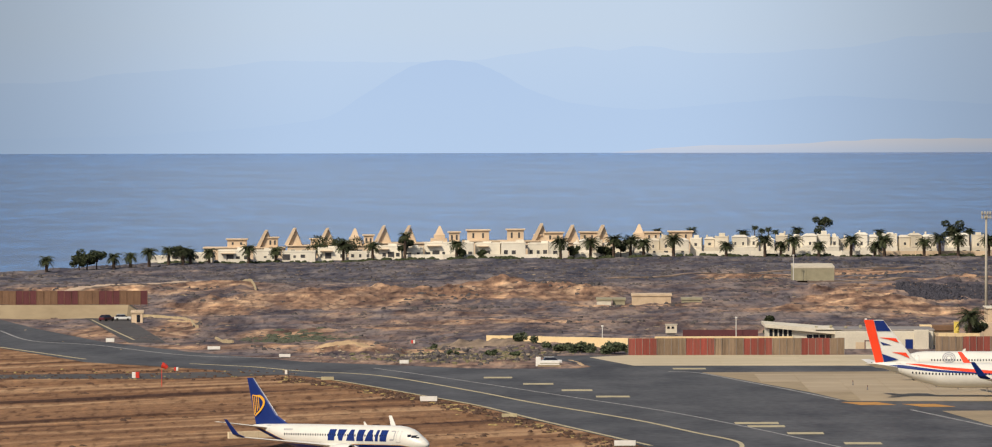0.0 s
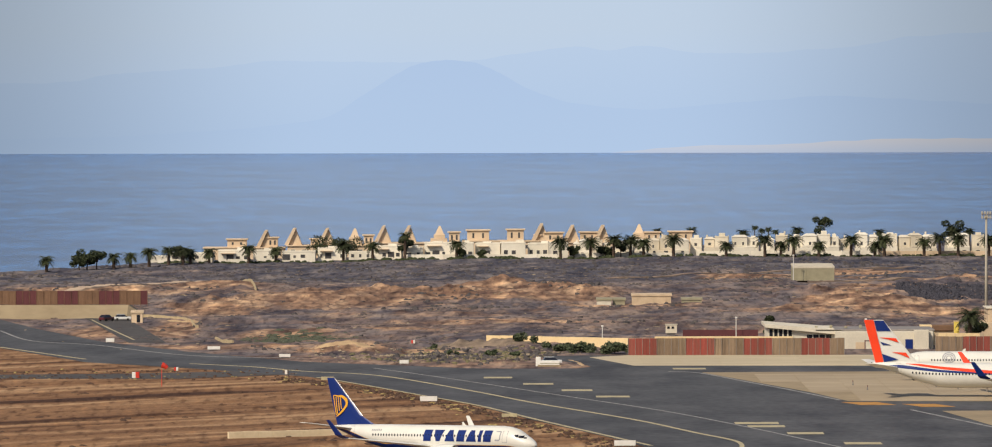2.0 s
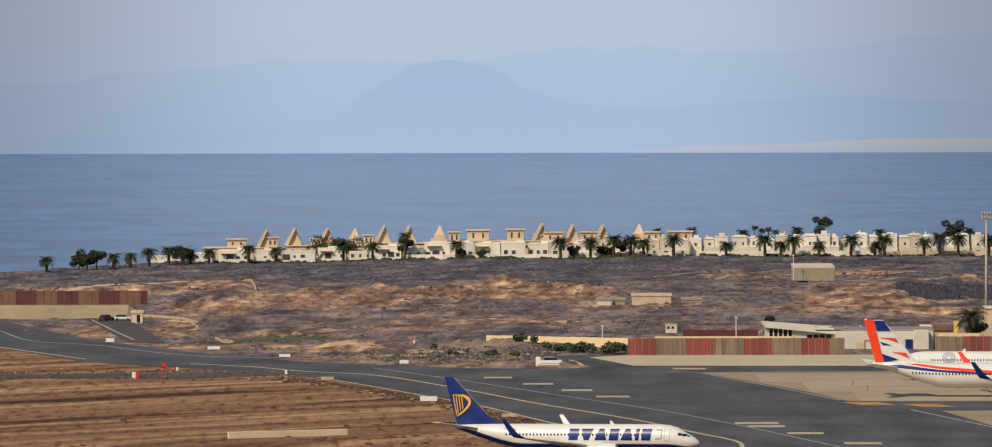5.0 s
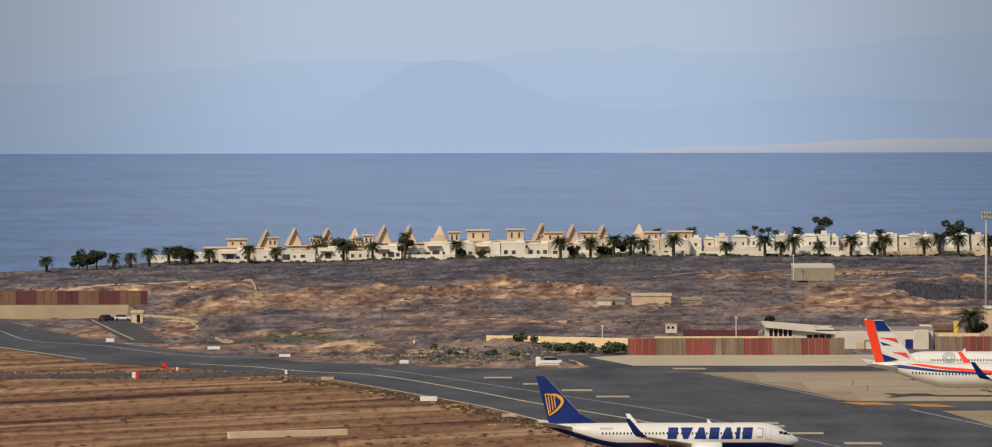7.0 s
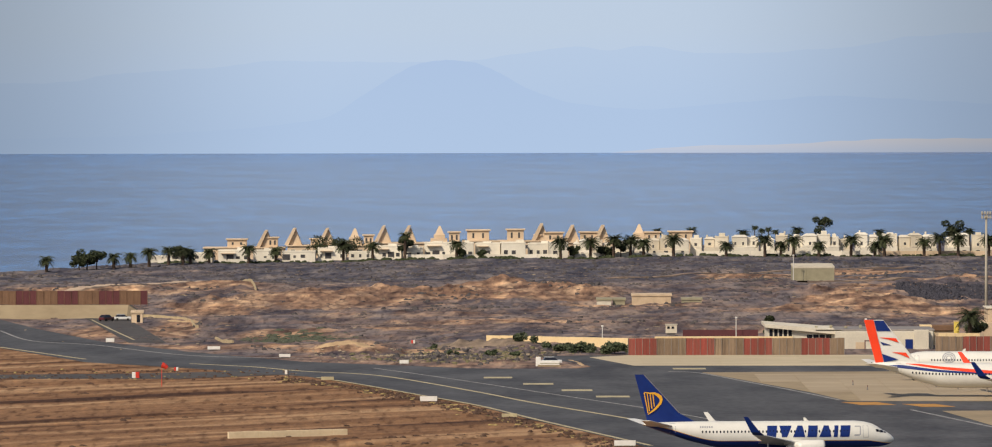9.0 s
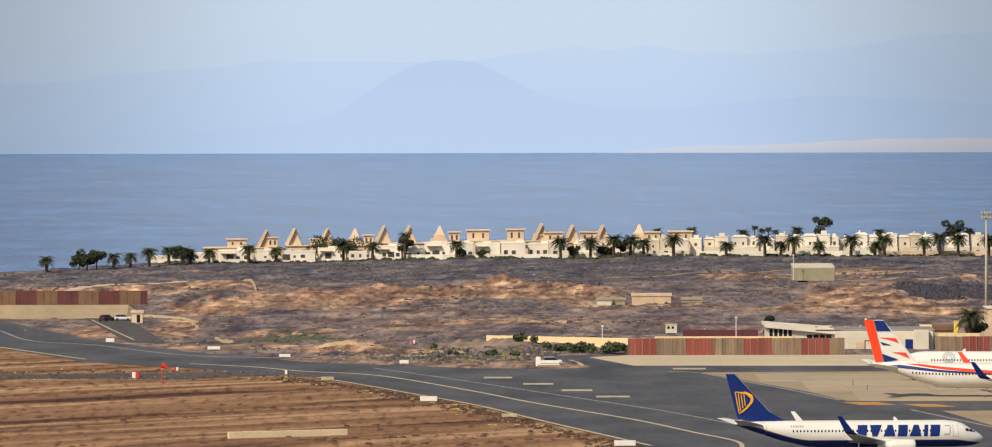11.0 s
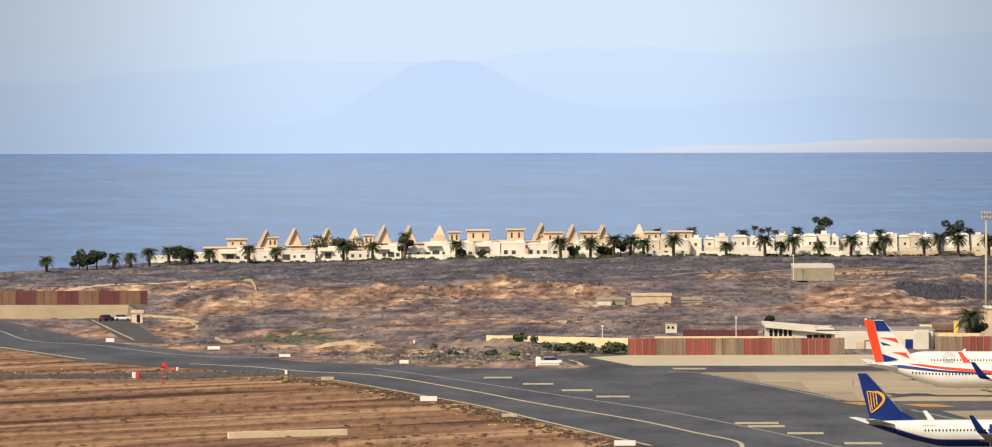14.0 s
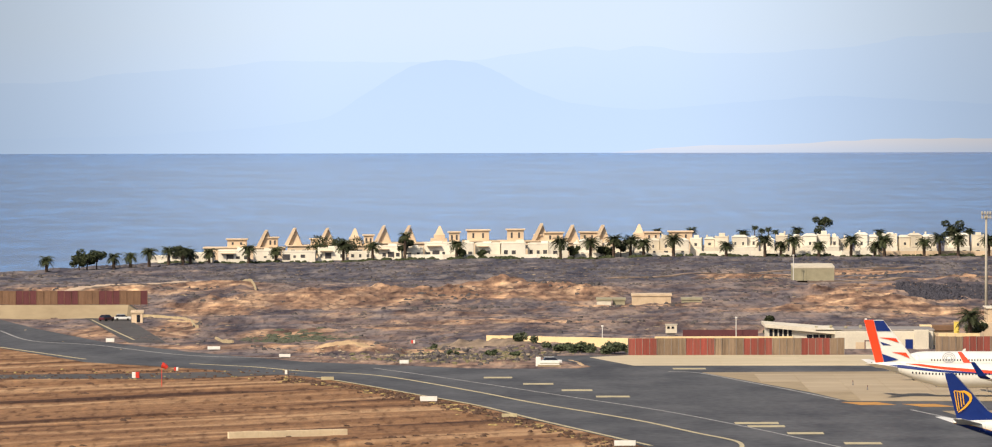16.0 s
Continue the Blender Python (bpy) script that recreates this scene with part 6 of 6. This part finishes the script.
def scatter(name, count, place, size, material, seed, label, flat=0.6, faces=6, wide=1.0):
    """Small uneven clumps, joined: low pyramids of 6 faces with broken outlines."""
    rnd = random.Random(seed)
    V, Fc = [], []
    while count > 0:
        x, y, k = place(rnd)
        if k < rnd.random():
            count -= 0.2
            continue
        count -= 1
        z = land(x, y) - 0.08
        r = size * rnd.uniform(0.5, 1.6)
        i = len(V)
        n = faces
        for j in range(n):
            a = 2 * math.pi * j / n + rnd.uniform(-0.3, 0.3)
            V.append((x + wide * r * math.cos(a) * rnd.uniform(0.7, 1.3), y + r * math.sin(a) * rnd.uniform(0.7, 1.3), z))
        for j in range(n):
            a = 2 * math.pi * j / n + rnd.uniform(-0.3, 0.3)
            k = rnd.uniform(0.45, 0.95)
            V.append((x + wide * k * r * math.cos(a), y + k * r * math.sin(a), z + r * flat * rnd.uniform(0.4, 1.4)))
        V.append((x, y, z + r * flat * rnd.uniform(0.8, 1.6)))
        for j in range(n):
            q = (j + 1) % n
            Fc.append((i + j, i + q, i + n + q, i + n + j))
            Fc.append((i + n + j, i + n + q, i + 2 * n))
    me = mesh_from(name, V, Fc, material)
    return tagged(new(name, me), label, name.replace("_", " "), kind="stuff")


def wild_place(rnd):
    y = 1230 + 780 * rnd.random() ** 1.1
    x = rnd.uniform(-0.085, 0.085) * y
    if y < along(FAR_EDGE, x) + 6 or y > along(COAST, x) - 3:
        return x, y, 0.0
    tufted = smooth(-0.25, 0.3, noise.noise((x * 0.05, y * 0.022, 21.0)) + 0.5 * noise.noise((x * 0.2, y * 0.1, 13.0)))
    return x, y, (0.25 + 0.75 * smooth(0.6, 0.2, bare(x, y))) * (0.15 + 0.85 * tufted)


def edge_place(rnd):
    t = rnd.random()
    table = ((-38, 1166), (-25, 1136), (-13, 1096), (-3, 1061), (7, 1014), (23, 946))
    k = min(4, int(t * 5))
    f = t * 5 - k
    x = table[k][0] + (table[k + 1][0] - table[k][0]) * f
    y = table[k][1] + (table[k + 1][1] - table[k][1]) * f
    o = abs(rnd.gauss(0, 1.0))
    return x - o * 2.0 - 0.6, y - o * 3.0, 1.0 if noise.noise((t * 14, 0, 2)) > -0.15 else 0.25


def strip_place(rnd):
    y = rnd.uniform(935, 1165)
    x = rnd.uniform(-0.085, 0.03) * y
    edge = -34 + (1166 - y) * 0.262 - 4
    return x, y, (1.0 if x < edge else 0.0) * smooth(0.18, 0.42, noise.noise(((0.75 * y - 0.66 * x) * 0.16, (0.75 * x + 0.66 * y) * 0.02, 6)))


def tussock_place(rnd):
    x, y, k = wild_place(rnd)
    return x, y, 0.0 if k == 0 else smooth(-0.1, 0.35, noise.noise((x * 0.07, y * 0.02, 41.0)))


def drift_place(rnd):
    """Bushes gathered in long thin drifts, thickest on the dark shelf below the resort."""
    x, y, k = wild_place(rnd)
    return x, y, 0.0 if k == 0 else smooth(0.12, 0.34, noise.noise((x * 0.035, y * 0.03, 52.0)) + 0.25 * smooth(1700, 1850, y)) * (0.25 + 0.75 * smooth(1380, 1600, y))


scatter("scrub", 10000, wild_place, 0.26, M_SCRUB, 5, "dry dark scrub scattered over open land", 0.55, 5, 2.2)
scatter("dark_bushes", 3200, drift_place, 0.36, M_BUSH, 51, "drifts of dark low bushes on open land", 0.9, 6, 1.5)
scatter("straw_tussocks", 2600, tussock_place, 0.22, M_TUSSOCK, 52, "straw-coloured dry tussocks on open land", 0.5, 5, 2.4)
scatter("verge_tufts", 420, edge_place, 0.26, M_DRYGRASS, 6, "pale dry tufts along the asphalt edge", 0.5, 5, 1.8)
scatter("dark_verge_tufts", 900, edge_place, 0.26, M_CLOD, 16, "dark tufts along the asphalt edge", 0.9, 5, 1.5)
scatter("earth_tufts", 520, strip_place, 0.26, M_CLOD, 7, "dark tufts on ridged bare earth", 0.7, 6, 2.0)
scatter("pale_stones", 300, lambda r: (lambda y: (r.uniform(-0.085, 0.07) * y, y, 1.0))(r.uniform(1285, 1900)) if r.random() < 0.5 else (r.uniform(-40, 12), r.uniform(1232, 1300), 1.0 if noise.noise((r.random(), 0, 0)) > -2 else 0), 0.30, M_STONE, 8, "pale stones lying on open land", 0.5)
scatter("lava_rubble", 2200, lambda r: (r.uniform(106, 134), r.uniform(1560, 1650), 1.0), 0.5, M_ROCK, 9, "heap of dark lava rubble", 0.8)

def hedge_place(rnd):
    x = rnd.uniform(-112, 182)
    return x, 2021.5 + rnd.uniform(-3, 1.5), 0.35 + 0.65 * smooth(-0.1, 0.3, noise.noise((x * 0.12, 0, 3)))


scatter("hedge", 520, hedge_place, 0.52, M_FROND, 31, "ragged dark hedge along the foot of the houses", 0.9, 7, 1.7)
scatter("dark_thicket", 220, lambda r: (r.uniform(9, 29), r.uniform(1672, 1696), 1.0), 0.6, M_BUSH, 32, "line of dark thicket behind the heaps", 1.0)
scatter("green_scrub", 200, lambda r: (lambda a, b: (-44 + 5.5 * a, 1352 + 11 * b, 1.0))(r.gauss(0, 1), r.gauss(0, 1)), 0.5, M_SAGE, 33, "low green scrub in a hollow", 0.5, 6, 1.8)
def bank_place(rnd):
    """The overgrown bank between the taxiway and the cream wall, thinning out at its ends."""
    x, y = rnd.gauss(-4, 11), rnd.gauss(1256, 16)
    return x, y, 0.0 if y < along(FAR_EDGE, x) + 2 or y > 1300 else 0.3 + 0.7 * smooth(-0.1, 0.3, noise.noise((x * 0.22, y * 0.1, 4)))


scatter("bank_scrub", 420, bank_place, 0.36, M_BUSH, 61, "dark dry scrub on the bank beside the road", 0.9, 6, 1.4)
scatter("bank_grass", 420, bank_place, 0.30, M_OLIVE, 62, "olive dry grass on the bank beside the road", 0.8, 5, 1.5)
scatter("bank_straw", 320, bank_place, 0.28, M_TUSSOCK, 63, "straw-coloured tufts on the bank beside the road", 0.7, 5, 1.6)
scatter("bank_stones", 130, lambda r: (lambda x: (x, 1262 - (x + 24) * 0.1 + r.uniform(-2, 2), 1.0))(r.uniform(-24, 8)), 0.28, M_STONE, 34, "row of pale stones along a bank", 0.7)
scatter("shoulder_tufts", 260, lambda r: (r.uniform(-108, -38), r.uniform(1160, 1200), 1.0), 0.30, M_CLOD, 35, "dark tufts on the worn shoulder", 0.7)
scatter("shoulder_grass", 70, lambda r: (r.uniform(-108, -38), r.uniform(1162, 1204), 1.0), 0.26, M_DRYGRASS, 36, "pale dry grass on the worn shoulder", 0.6)


# ---- what moves ----
def motions():
    rows = [(0, -24.56, 942.04, -1.55, -43.55), (0.5, -20.9, 938.6, -1.4, -41.8), (1, -17.2, 935.5, -1.26, -39.9), (1.5, -13.8, 932.7, -1.1, -37.9), (2, -10.0, 930.0, -0.95, -35.6),
            (2.5, -6.6, 927.6, -0.81, -33.0), (3, -3.2, 925.4, -0.69, -29.4), (3.5, 0.2, 923.5, -0.56, -25.6), (4, 4.1, 921.8, -0.45, -21.6), (5, 11.2, 919.2, -0.23, -14.4),
            (6, 18.4, 917.7, -0.11, -7.9), (6.5, 22.0, 917.3, -0.03, -4.4), (7, 25.5, 917.1, 0.03, -1.25), (7.5, 29.3, 917.1, 0.08, 1.5), (8, 33.0, 917.3, 0.13, 3.9),
            (8.5, 36.4, 917.6, 0.18, 5.9), (9, 40.05, 918.0, 0.21, 7.5), (10, 47.2, 919.0, 0.19, 8.5), (11, 53.65, 920.1, 0.16, 8.3), (11.5, 56.95, 920.7, 0.14, 8.1),
            (12, 60.25, 921.2, 0.13, 7.9), (12.5, 63.3, 921.7, 0.11, 7.6), (13, 67.0, 922.1, 0.1, 7.3), (13.5, 70.3, 922.5, 0.09, 7.1), (14, 73.6, 922.9, 0.08, 7.0),
            (14.5, 77.1, 923.3, 0.07, 7.0), (15, 80.4, 923.6, 0.06, 6.9), (15.5, 83.3, 924.0, 0.05, 6.9), (16, 86.75, 924.3, 0.04, 6.8)]
    # the apron here falls away at two degrees
    walk(taxiing, [(t, pose(x, y, z + 0.05, -2.0, 0, 0) @ pose(0, 0, 0, 0, 0, a)) for t, x, y, z, a in rows])


motions()
